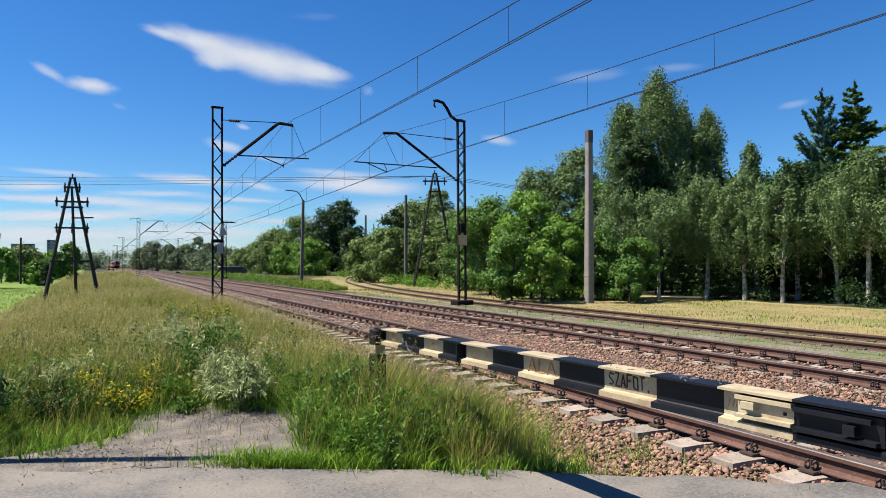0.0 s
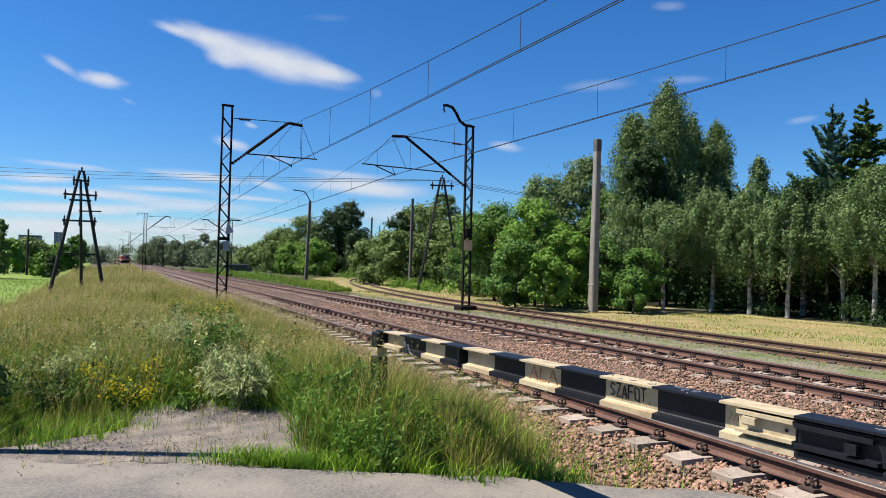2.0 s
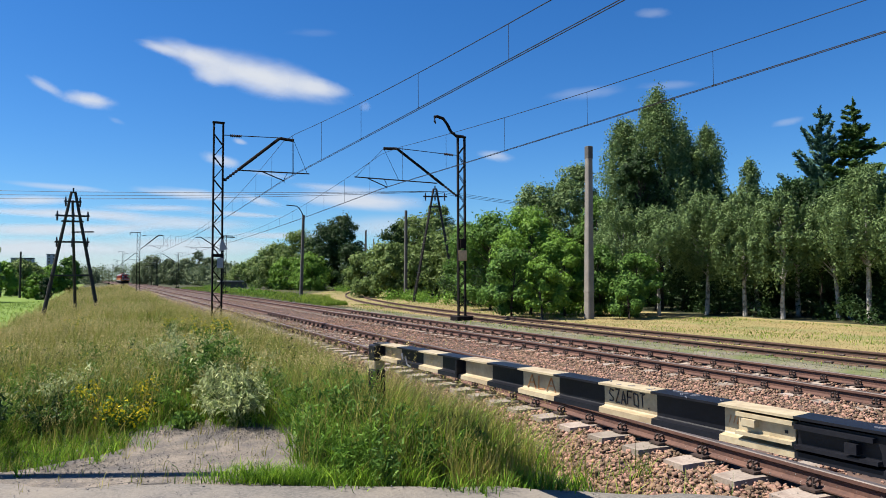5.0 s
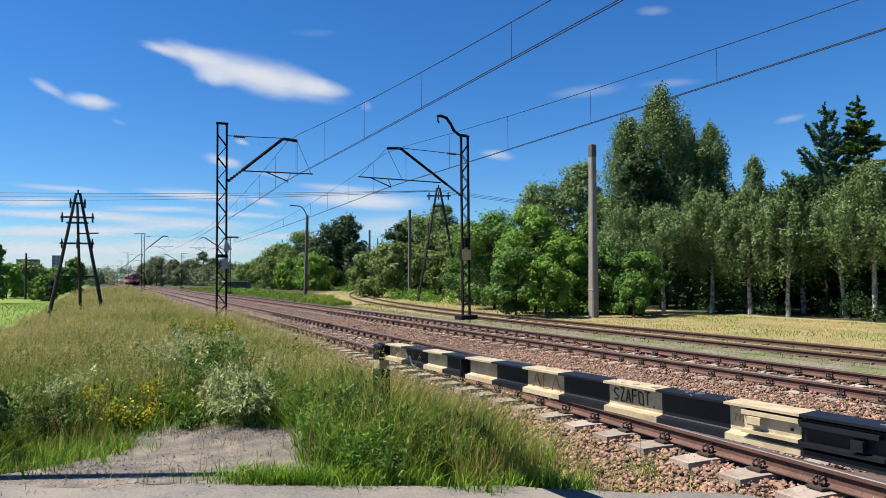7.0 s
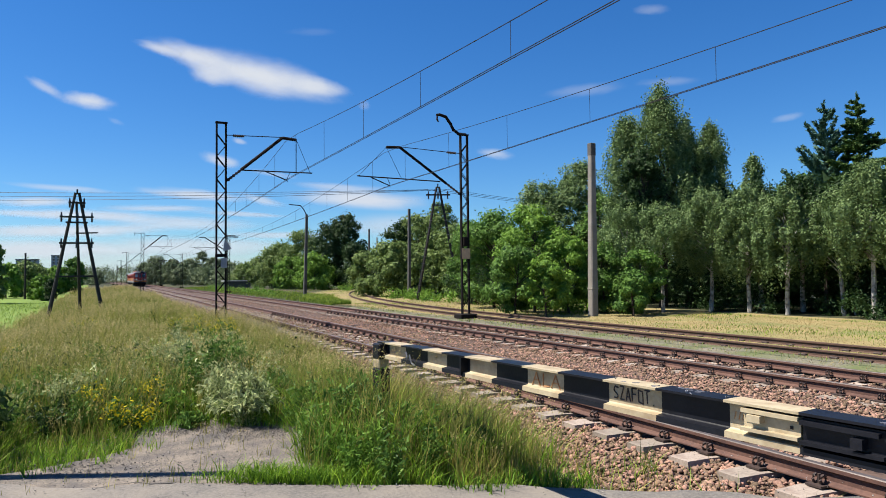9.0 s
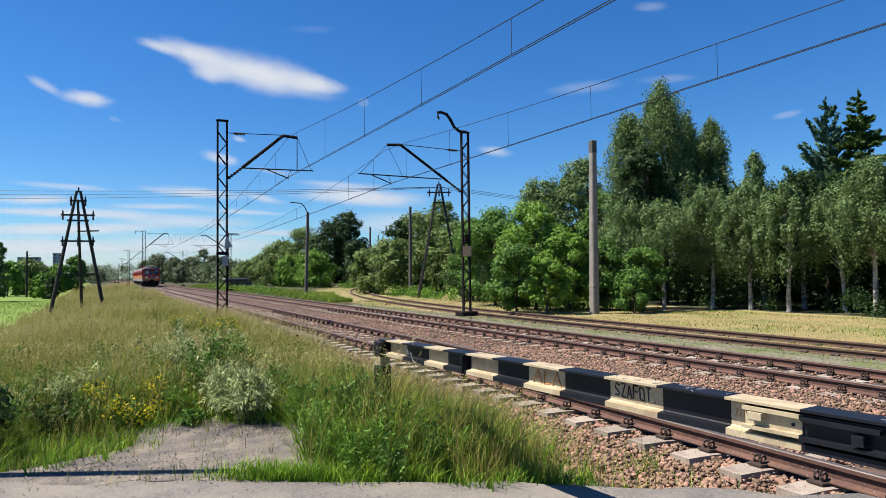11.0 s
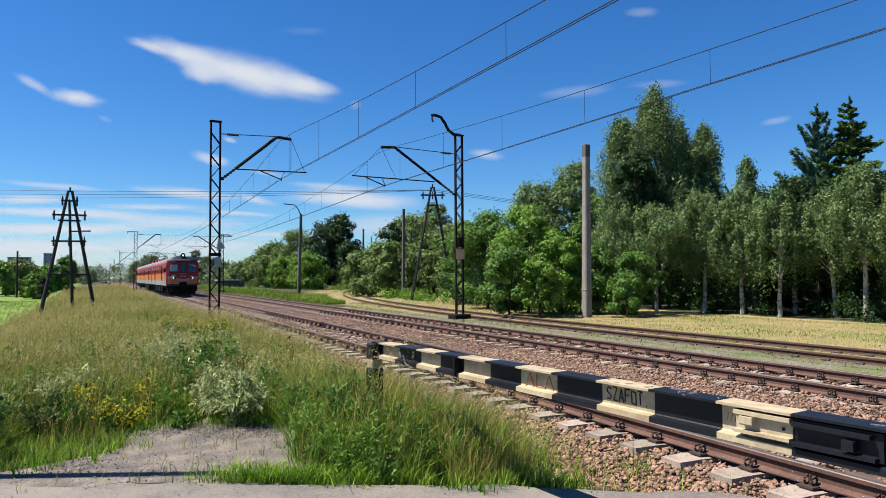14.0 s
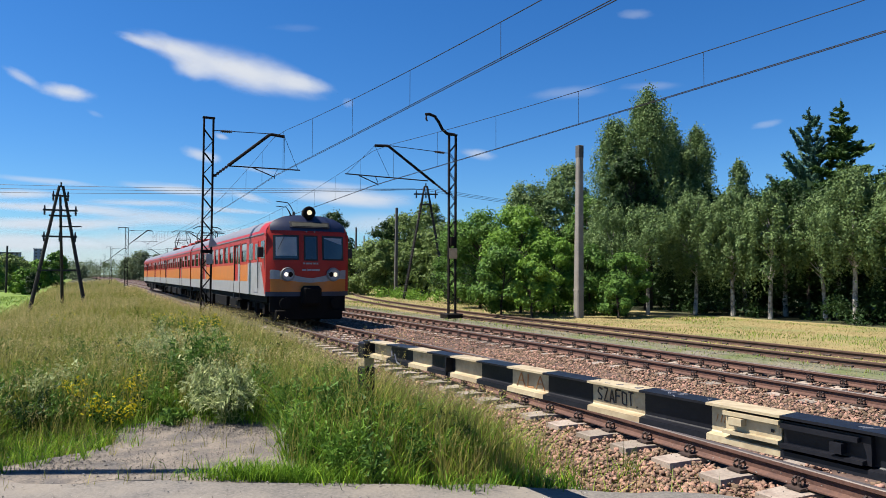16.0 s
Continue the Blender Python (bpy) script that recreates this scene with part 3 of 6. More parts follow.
def h_mast(x, y, w):
    """A distant mast with a small top bracket and its cantilever."""
    m = lattice_mast(x, y, 7.3, "slender dark steel catenary mast with cantilever arm", w, True, False, 1.2)
    part("top_bracket", bar("top_bracket", (-0.1, 0, 7.32), (-w * 0.95, 0, 7.32), 0.06, 0.06, MASTSTEEL), m)
    part("bracket_drop", bar("bracket_drop", (-w * 0.92, 0, 7.32), (-w * 0.92, 0, 7.0), 0.05, 0.05, MASTSTEEL), m)


mast = lattice_mast(3.31, 25.7, 7.42, "dark lattice steel catenary mast with white warning plates", 1)
mat("weathered_white_plate", (0.36, 0.36, 0.37), bump=0)
plate = mesh_of("warning_plate", [(0.05, -0.12, 2.65), (0.36, -0.12, 2.75), (0.12, -0.12, 3.15), (0.05, -0.1, 2.65), (0.36, -0.1, 2.75), (0.12, -0.1, 3.15)], [(0, 1, 2), (5, 4, 3), (0, 3, 4, 1), (1, 4, 5, 2), (2, 5, 3, 0)], bpy.data.materials["weathered_white_plate"])
part("warning_plate", plate, mast, "weathered white plate")
part("warning_plate", box("warning_plate", (-0.02, -0.12, 2.05), (0.2, -0.1, 2.42), bpy.data.materials["weathered_white_plate"], 0.01), mast, "weathered white plate")
part("side_bracket", bar("side_bracket", (0.15, 0, 3.2), (0.62, 0, 3.2), 0.035, 0.035, MASTSTEEL), mast)
mast = lattice_mast(13.47, 25.7, 7.8, "dark lattice steel catenary mast with curled top bracket", -1, True, True)
part("number_plate", box("number_plate", (-0.2, -0.11, 2.4), (0.2, -0.095, 2.85), mat("rusty_number_plate", (0.5, 0.36, 0.22), (0.3, 0.2, 0.12), bump=0), 0.01), mast, "rusty cream plate")
part("switch_box", box("switch_box", (-0.13, -0.16, 2.95), (0.13, 0.12, 3.35), MASTSTEEL, 0.02), mast)
for i, yy in enumerate((89.1, 152.5, 215.9, 279.3, 342.7)):
    h_mast(3.31 + shift(yy) - 0.0045 * (yy - 25.7), yy, 1)
    h_mast(13.4 + shift(yy), yy + 2, -1)


def wires(axis, label, top, z):
    line = thing("overhead_line", label, "overhead line", group="overhead lines")
    ys = [float(v) for v in np.concatenate([np.arange(-37.7, 93, 2.0), np.arange(95, 480, 8.0)])]
    for o in (-0.03, 0.03):
        part("contact_wire", tube("contact_wire", [(contact_x(axis, y) + o, y, contact_z(y, z)) for y in ys], 0.0085, WIRE, 5), line)
    part("messenger_wire", tube("messenger_wire", [(contact_x(axis, y), y, messenger_z(y, top)) for y in ys], 0.009, WIRE, 5), line)
    y = 9.7 - 3.75 * 11 if axis == T1 else 9.06 - 3.75 * 11
    while y < 150:
        if messenger_z(y, top) - contact_z(y, z) > 0.15:
            x = contact_x(axis, y)
            part("dropper", tube("dropper", [(x, y, contact_z(y, z)), (x, y, messenger_z(y, top))], 0.006, WIRE, 4), line)
        y += 3.75


wires(T1, "pair of contact wires under a sagging messenger wire", 7.1, 5.36)
wires(T2, "contact wires and droppers over the second track", 6.95, 5.28)


# ---- level crossing boom ----
BA, BB = Vector((2.34, 6.39, 0)), Vector((2.85, 2.10, 0))
BU = (BB - BA).normalized()
BN = Vector((-BU.y, BU.x, 0)) * (1 if -BU.y < 0 else -1)  # towards the meadow side


def boom_mesh(name, s0, s1, material):
    """A length of the folded-steel boom: overhanging top flange, web and lower lip."""
    def height(s):
        return 0.155 + 0.009 * s
    bm = bmesh.new()
    rings = []
    for s in np.linspace(s0, s1, 4):
        h = height(s)
        prof = [(0.004, 0.0), (0.004, -0.013), (-0.046, -0.018), (-0.052, -0.024), (-0.052, -h + 0.044), (-0.046, -h + 0.038), (0.0, -h + 0.032), (0.002, -h), (-0.06, -h), (-0.13, -h), (-0.13, -0.02), (-0.145, -0.014), (-0.145, 0.0)]
        rings.append([bm.verts.new((BA + BU * s + BN * n).to_tuple()[:2] + (1.0 + z,)) for n, z in prof])
    k = len(rings[0])
    for a, b in zip(rings, rings[1:]):
        for i in range(k):
            bm.faces.new((a[i], a[(i + 1) % k], b[(i + 1) % k], b[i]))
    bm.faces.new(rings[0][::-1])
    bm.faces.new(rings[-1])
    return bm_mesh(name, bm, material)


def boom():
    b = thing("barrier_boom", "black and cream striped steel crossing barrier boom", "barrier")
    cuts = [0.0, 0.16, 0.49, 0.89, 1.21, 1.56, 1.92, 2.29, 2.67, 3.08, 3.484, 3.919, 4.313, 4.86, 5.3, 5.8, 6.4]
    for i, (s0, s1) in enumerate(zip(cuts, cuts[1:])):
        part("stripe_section", boom_mesh("stripe_section", s0, s1, BLACKPAINT if i % 2 == 0 else CREAM), b, "black painted" if i % 2 == 0 else "cream painted")

    def on(s, n, z):
        return (BA + BU * s + BN * n).to_tuple()[:2] + (z,)

    def strip(name, s0, s1, z0, z1, out, material, label=""):
        bm = bmesh.new()
        vs = [bm.verts.new(on(s, n, z)) for s in (s0, s1) for n in (-0.08, out - 0.02) for z in (z0, z1)]
        for q in ((0, 1, 3, 2), (4, 6, 7, 5), (0, 4, 5, 1), (2, 3, 7, 6), (0, 2, 6, 4), (1, 5, 7, 3)):
            bm.faces.new([vs[i] for i in q])
        part(name, bm_mesh(name, bm, material), b, label)
    # slide housing
    strip("slide_rail", 4.02, 4.31, 0.955, 0.975, 0.03, CREAM)
    strip("slide_rail", 4.02, 4.31, 0.865, 0.882, 0.036, CREAM)
    strip("slide_block", 4.06, 4.13, 0.915, 0.95, 0.045, CREAM)
    strip("slide_rail", 4.32, 4.66, 0.945, 0.965, 0.036, BLACKPAINT)
    strip("slide_rail", 4.32, 4.68, 0.855, 0.872, 0.04, BLACKPAINT)
    strip("slide_block", 4.55, 4.60, 0.885, 0.93, 0.05, BLACKPAINT)
    strip("housing_plate", 4.02, 4.31, 0.86, 0.975, 0.002, CREAM)
    strip("housing_plate", 4.32, 4.7, 0.85, 0.975, 0.002, BLACKPAINT)
    strip("bolt_hole", 4.26, 4.275, 0.91, 0.925, 0.006, BLACKPAINT)
    strip("clamp", 1.50, 1.52, 0.84, 0.98, 0.035, BLACKPAINT)
    # marker writing on the cream sections
    letters = {"S": "98 29 06 83 71 01", "Z": "09 89 10 90", "A": "00 49 90 63 23", "F": "00 09 99 09 05 75", "O": "11 09 88 90 11", "T": "09 99 48 50", "dot": "40 41"}
    for i, key in enumerate(("S", "Z", "A", "F", "O", "T", "dot")):
        pts = [(3.122 + i * 0.048 + int(p[0]) * 0.004, 0.882 + 0.004 * (i % 2) + int(p[1]) * 0.0088) for p in letters[key].split()]
        ink = bmesh.new()
        for (s0, z0), (s1, z1) in zip(pts, pts[1:]):
            beam_box(ink, on(s0, -0.0505, z0), on(s1, -0.0505, z1), 0.0085, 0.004)
        part("letter", bm_mesh("letter", ink, INK), b, "dark hand-painted letter")
    for s, z0, z1, sl in ((2.345, 0.868, 0.962, 0.045), (2.39, 0.962, 0.868, 0.04), (2.36, 0.905, 0.91, 0.055), (2.46, 0.87, 0.96, 0.004), (2.465, 0.872, 0.878, 0.06), (2.545, 0.868, 0.962, 0.045), (2.59, 0.962, 0.868, 0.045), (2.56, 0.905, 0.908, 0.055)):
        part("spray_stroke", bar("spray_stroke", on(s, -0.05, z0), on(s + sl, -0.05, z1), 0.012, 0.003, ORANGEINK), b)
    for s in (3.945, 3.97, 3.99, 4.005):
        part("marker_stroke", bar("marker_stroke", on(s, -0.05, 0.90), on(s + 0.01, -0.05, 0.94), 0.004, 0.003, ORANGEINK), b)
    rng = random.Random(4)
    for _ in range(26):
        s, n = rng.choice([rng.uniform(3.5, 3.9), rng.uniform(4.36, 5.2), rng.uniform(3.1, 3.45)]), rng.uniform(-0.12, -0.01)
        part("marker_stroke", bar("marker_stroke", on(s, n, 1.0015), on(s + rng.uniform(-0.05, 0.05), n + rng.uniform(-0.05, 0.03), 1.0015), 0.005, 0.002, WHITEINK), b)
    part("chain", tube("chain", [on(0.62, 0.02, 0.95), on(0.66, 0.03, 0.90), on(0.70, 0.03, 0.93), on(0.74, 0.03, 0.86), on(0.8, 0.03, 0.84)], 0.008, SILVER, 6), b)


boom()


def rest_post():
    p = thing("barrier_rest_post", "black and cream painted post holding the boom tip", "post", pose(BA.x + 0.02, BA.y - 0.02, 0, 0, 0, 8))
    part("post_top", box("post_top", (-0.065, -0.085, 0.83), (0.065, 0.05, 0.985), BLACKPAINT, 0.012), p, "black painted top")
    part("post_middle", box("post_middle", (-0.06, -0.08, 0.74), (0.06, 0.045, 0.83), CREAM, 0.01), p, "cream painted band")
    part("post_base", box("post_base", (-0.065, -0.085, -0.3), (0.065, 0.05, 0.74), BLACKPAINT, 0.012), p)


rest_post()


def boom_stand():
    p = BA + BU * 6.15
    st = thing("barrier_stand", "grey steel pedestal carrying the barrier boom", "barrier stand", pose(p.x + 0.06, p.y, 0, 0, 0, math.degrees(math.atan2(BU.y, BU.x))))
    part("cabinet", box("cabinet", (-0.28, -0.22, -0.1), (0.28, 0.22, 0.79), TRAINGREY, 0.03), st)
    part("cabinet_lid", box("cabinet_lid", (-0.3, -0.24, 0.79), (0.3, 0.24, 0.815), TRAINGREY, 0.01), st)


boom_stand()


# ---- electric train ----
HALF = 1.43


def roof_z(x):
    return 3.02 + 0.70 * math.sqrt(max(0.0, 1 - (abs(x) / HALF) ** 2.8))


def front_y(x, z):
    """The bowed front of the driving car, measured from its foremost point."""
    y = 0.34 * (abs(x) / HALF) ** 3
    if z > 2.1:
        y += (z - 2.1) * 0.10
    if z > 3.1:
        y += (z - 3.1) ** 2 * 1.1
    return y


def front_patch(name, x0, x1, lo, hi, material, parent, proud=0.0, nx=16, nz=6, thick=0.03, label=""):
    """A panel on the curved front, between the heights lo(x) and hi(x)."""
    bm = bmesh.new()
    g = []
    for d in (0.0, thick):
        rows = []
        for i in range(nx + 1):
            x = x0 + (x1 - x0) * i / nx
            a, b = lo(x), hi(x)
            rows.append([bm.verts.new((x, front_y(x, a + (b - a) * j / nz) - proud + d, a + (b - a) * j / nz)) for j in range(nz + 1)])
        g.append(rows)
    for k, rows in enumerate(g):
        for i in range(nx):
            for j in range(nz):
                q = (rows[i][j], rows[i + 1][j], rows[i + 1][j + 1], rows[i][j + 1])
                bm.faces.new(q if k == 0 else q[::-1])
    f, r = g
    for i in range(nx):
        bm.faces.new((f[i][0], r[i][0], r[i + 1][0], f[i + 1][0]))
        bm.faces.new((f[i][nz], f[i + 1][nz], r[i + 1][nz], r[i][nz]))
    for j in range(nz):
        bm.faces.new((f[0][j], f[0][j + 1], r[0][j + 1], r[0][j]))
        bm.faces.new((f[nx][j], r[nx][j], r[nx][j + 1], f[nx][j + 1]))
    me = bm_mesh(name, bm, material)
    for p in me.polygons:
        p.use_smooth = abs(p.normal.y) > 0.5
    me.set_sharp_from_angle(angle=math.radians(35))
    return part(name, me, parent, label)


def flat(v):
    return lambda x: v


def side_box(name, s, y0, y1, z0, z1, material, parent, out=0.0, thick=0.05, label=""):
    x0, x1 = s * (HALF + out - thick), s * (HALF + out)
    return part(name, box(name, (min(x0, x1), y0, z0), (max(x0, x1), y1, z1), material), parent, label)


def bogie(car, y, me_frame, me_wheel):
    b = part("bogie", me_frame, car, at=pose(0, y, 0))
    for dy in (-1.35, 1.35):
        for s in (-1, 1):
            part("wheel", me_wheel, b, at=pose(s * 0.75, dy, 0.47, 0, 90, 0))


def rail_car(length, label, cab, pantograph):
    """A car of the train; its local y runs from its leading end towards its tail."""
    car = thing("train_car", label, "train car", group="cars of the train")
    start = 0.36 if cab else 0.05
    end = length - 0.05
    part("core", box("core", (-HALF + 0.08, start + 0.25, 0.95), (HALF - 0.08, end - 0.02, 3.0), RUBBER), car)
    # sides
    doors = [5.6, 15.0] if cab else [5.2, 15.6]
    dw = 1.3
    for s in (-1, 1):
        side_box("sill_panel", s, start, end, 0.95, 1.42, TRAINGREY, car, label="grey lower body side")
        side_box("side_top_panel", s, start, end, 2.86, 3.06, TRAINRED, car, label="red band above the windows")
        stops = [3.4 if cab else start] + [v for d in doors for v in (d - dw / 2, d + dw / 2)] + [end]
        if cab:
            side_box("cab_side", s, start, 1.25, 1.42, 2.86, TRAINRED, car, label="red cab side")
            side_box("cab_lower_side", s, 1.25, 3.4, 1.42, 2.1, TRAINGREY, car, label="grey cab side")
            side_box("cab_upper_side", s, 1.25, 3.4, 2.1, 2.86, TRAINRED, car)
            cab_wedge("red_corner_panel", s, [(start, 1.43), (start, 1.02), (start + 0.1, 1.02), (start + 0.36, 1.43)], TRAINRED, car)
            cab_wedge("grey_corner_panel", s, [(start + 0.36, 1.415), (1.26, 1.415), (1.26, 2.1)], TRAINGREY, car)
            cab_wedge("class_numeral", s, [(1.15, 2.08), (0.93, 2.08), (1.03, 1.78), (1.08, 1.78), (1.0, 2.03), (1.15, 2.03)], TRAINGREY, car)
            side_box("cab_window", s, 0.55, 1.12, 2.22, 2.82, PANE, car, 0.006, 0.02)
            side_box("cab_door", s, 1.5, 2.15, 1.05, 2.1, TRAINGREY, car, 0.012, 0.03, "grey lower half of the cab door")
            side_box("cab_door_top", s, 1.5, 2.15, 2.1, 2.84, TRAINRED, car, 0.012, 0.03, "red upper half of the cab door")
            side_box("cab_door_window", s, 1.62, 2.03, 2.2, 2.75, PANE, car, 0.018, 0.02)
            side_box("saloon_window", s, 2.5, 3.2, 2.2, 2.8, PANE, car, 0.006, 0.02)
            part("mirror", box("mirror", (min(s * 1.46, s * 1.66), 0.55, 2.25), (max(s * 1.46, s * 1.66), 0.68, 2.6), RUBBER, 0.02), car)
            part("handrail", tube("handrail", [(s * 1.47, 1.36, 1.2), (s * 1.49, 1.36, 2.1), (s * 1.47, 1.36, 2.2)], 0.02, SILVER, 6), car)
        for a, b in zip(stops[::2], stops[1::2]):
            side_box("orange_panel", s, a, b, 1.42, 2.05, TRAINORANGE, car, label="orange band below the windows")
            side_box("window_sill_panel", s, a, b, 2.05, 2.16, TRAINRED, car)
            n = max(1, int((b - a) / 1.32))
            pitch = (b - a) / n
            for i in range(n + 1):
                w = 0.2 if 0 < i < n else 0.26
                c = a + i * pitch
                side_box("pillar", s, max(a, c - w), min(b, c + w), 2.16, 2.86, TRAINRED, car)
            for i in range(n):
                c = a + (i + 0.5) * pitch
                win = side_box("window", s, c - pitch / 2 + 0.2, c + pitch / 2 - 0.2, 2.16, 2.86, PANE, car, -0.03, 0.02)
                side_box("window_bar", s, c - pitch / 2 + 0.2, c + pitch / 2 - 0.2, 2.57, 2.61, SILVER, win, -0.015, 0.02)
                # Paler upper pane on two windows in three.
                if (i * 7 + int(a)) % 3 != 1:
                    side_box("window_blind", s, c - pitch / 2 + 0.22, c + pitch / 2 - 0.22, 2.61, 2.84, PALEPANE, win, -0.022, 0.01)
        for d in doors:
            for h in (-1, 1):
                a, b = sorted((d, d + h * (dw / 2 - 0.02)))
                leaf = side_box("door", s, a + 0.012, b - 0.012, 1.0, 2.86, TRAINGREY if h < 0 else TRAINRED, car, -0.035, 0.03)
                side_box("door_window", s, a + 0.12, b - 0.12, 2.1, 2.76, PANE, leaf, -0.025, 0.02)
            for h in (-1, 1):
                e = d + h * dw / 2
                side_box("door_seam", s, e - 0.03, e + 0.03, 0.70, 2.9, RUBBER, car, 0.008, 0.04)
            part("door_step", box("door_step", (min(s * 1.2, s * 1.47), d - 0.55, 0.62), (max(s * 1.2, s * 1.47), d + 0.55, 0.68), TRAINBLACK), car)
        side_box("rain_gutter", s, start + 0.3, end, 3.04, 3.08, TRAINROOF, car, 0.02, 0.04)
    # roof
    n = 16
    ys = [None, 1.6, length * 0.33, length * 0.66, end] if cab else [start, length * 0.33, length * 0.66, end]
    verts = []
    for y in ys:
        for i in range(n + 1):
            x = -HALF * math.cos(math.pi * i / n)
            z = roof_z(x)
            verts.append((x, (front_y(x, z) + 0.01) if y is None else y, z))
    faces = [(j * (n + 1) + i, j * (n + 1) + i + 1, (j + 1) * (n + 1) + i + 1, (j + 1) * (n + 1) + i) for j in range(len(ys) - 1) for i in range(n)]
    me = mesh_of("roof", verts, faces, [TRAINROOF, TRAINRED])
    for k, p in enumerate(me.polygons):
        p.use_smooth = True
        edge = min(k % n, n - 1 - k % n)
        if edge < (3 if cab and k < n else 1):
            p.material_index = 1
    part("roof", me, car, "grey roof")
    for y in np.arange(2.8, length - 1, 2.6):
        part("roof_vent", box("roof_vent", (-0.35, y - 0.3, 3.68), (0.35, y + 0.3, 3.84), TRAINROOF, 0.04), car)
    part("end_wall", box("end_wall", (-HALF + 0.03, end - 0.03, 0.95), (HALF - 0.03, end, 3.2), TRAINRED), car)
    if not cab:
        part("end_wall", box("end_wall", (-HALF + 0.03, start, 0.95), (HALF - 0.03, start + 0.03, 3.2), TRAINRED), car)
    part("gangway", box("gangway", (-0.6, end, 1.0), (0.6, length + 0.28, 3.1), RUBBER, 0.04), car)
    # running gear
    part("underframe", box("underframe", (-1.3, start + 0.3, 0.72), (1.3, end, 0.95), TRAINBLACK), car)
    for y0, y1 in ((5.2, 7.6), (8.4, 11.6), (12.6, 14.4)):
        for s in (-1, 1):
            part("equipment_box", box("equipment_box", (min(s * 0.75, s * 1.36), y0, 0.3), (max(s * 0.75, s * 1.36), y1, 0.74), TRAINBLACK, 0.03), car)
    bm = bmesh.new()
    for s in (-1, 1):
        add_box(bm, (s * 1.02 - 0.07, -1.75, 0.42), (s * 1.02 + 0.07, 1.75, 0.66))
        for dy in (-1.35, 1.35):
            add_box(bm, (s * 1.1 - 0.1, dy - 0.16, 0.3), (s * 1.1 + 0.1, dy + 0.16, 0.62))
        add_tube(bm, [(s * 1.06, 0, 0.25), (s * 1.06, 0, 0.62)], 0.16, 8)
    add_box(bm, (-1.0, -0.35, 0.45), (1.0, 0.35, 0.72))
    frame_me = bm_mesh("bogie", bm, TRAINBLACK)
    wheel_me = revolve("wheel", [(0.47, -0.07), (0.47, 0.05), (0.43, 0.06), (0.4, 0.03), (0.12, 0.03), (0.12, -0.07)], TRAINBLACK, 18)
    for y in (3.0, length - 3.0):
        bogie(car, y, frame_me, wheel_me)
    if cab:
        cab_front(car)
    if pantograph:
        for y in (3.4, length - 3.6):
            panto(car, y, y > 5)
        for y in (1.2, 7.6, 12.5):
            part("roof_duct", box("roof_duct", (-0.5, y, 3.66), (0.5, y + 1.5, 3.95), TRAINRED, 0.05), car)
    return car


def panto(car, y, raised):
    p = part("pantograph", box("pantograph", (-0.7, y - 0.8, 3.82), (0.7, y + 0.8, 3.9), TRAINRED, 0.02), car)
    top = 5.38 if raised else 4.85
    bm = bmesh.new()
    knee = (3.9 + top) / 2
    spread = 1.25 if raised else 1.5
    for s in (-1, 1):
        for q in (-1, 1):
            add_tube(bm, [(s * 0.55, y + q * 0.35, 3.95), (s * 0.45, y + q * spread, knee)], 0.03, 6)
            add_tube(bm, [(s * 0.45, y + q * spread, knee), (s * 0.3, y, top - 0.08)], 0.024, 6)
    for q in (-1, 1):
        add_tube(bm, [(-0.45, y + q * spread, knee), (0.45, y + q * spread, knee)], 0.022, 6)
    part("pantograph_arm", bm_mesh("pantograph_arm", bm, TRAINBLACK), p)
    part("collector", tube("collector", [(-0.9, y, top - 0.15), (-0.6, y, top), (0.6, y, top), (0.9, y, top - 0.15)], 0.035, TRAINBLACK, 6), p)
    for s in (-1, 1):
        for q in (-0.6, 0.6):
            part("insulator", revolve("insulator", [(0.06, 0), (0.1, 0.04), (0.06, 0.08), (0.1, 0.12), (0.06, 0.16)], INSUL, 8), p, at=pose(s * 0.6, y + q, 3.68))


def cab_wedge(name, s, outline, material, car):
    """A painted panel of the cab's side with a slanting edge, standing 6 mm proud."""
    k = len(outline)
    verts = [(s * (HALF + d), y, z) for d in (-0.01, 0.006) for y, z in outline]
    faces = [tuple(range(k)), tuple(range(2 * k - 1, k - 1, -1))] + [(i, (i + 1) % k, k + (i + 1) % k, k + i) for i in range(k)]
    part(name, mesh_of(name, verts, faces, [material]), car)


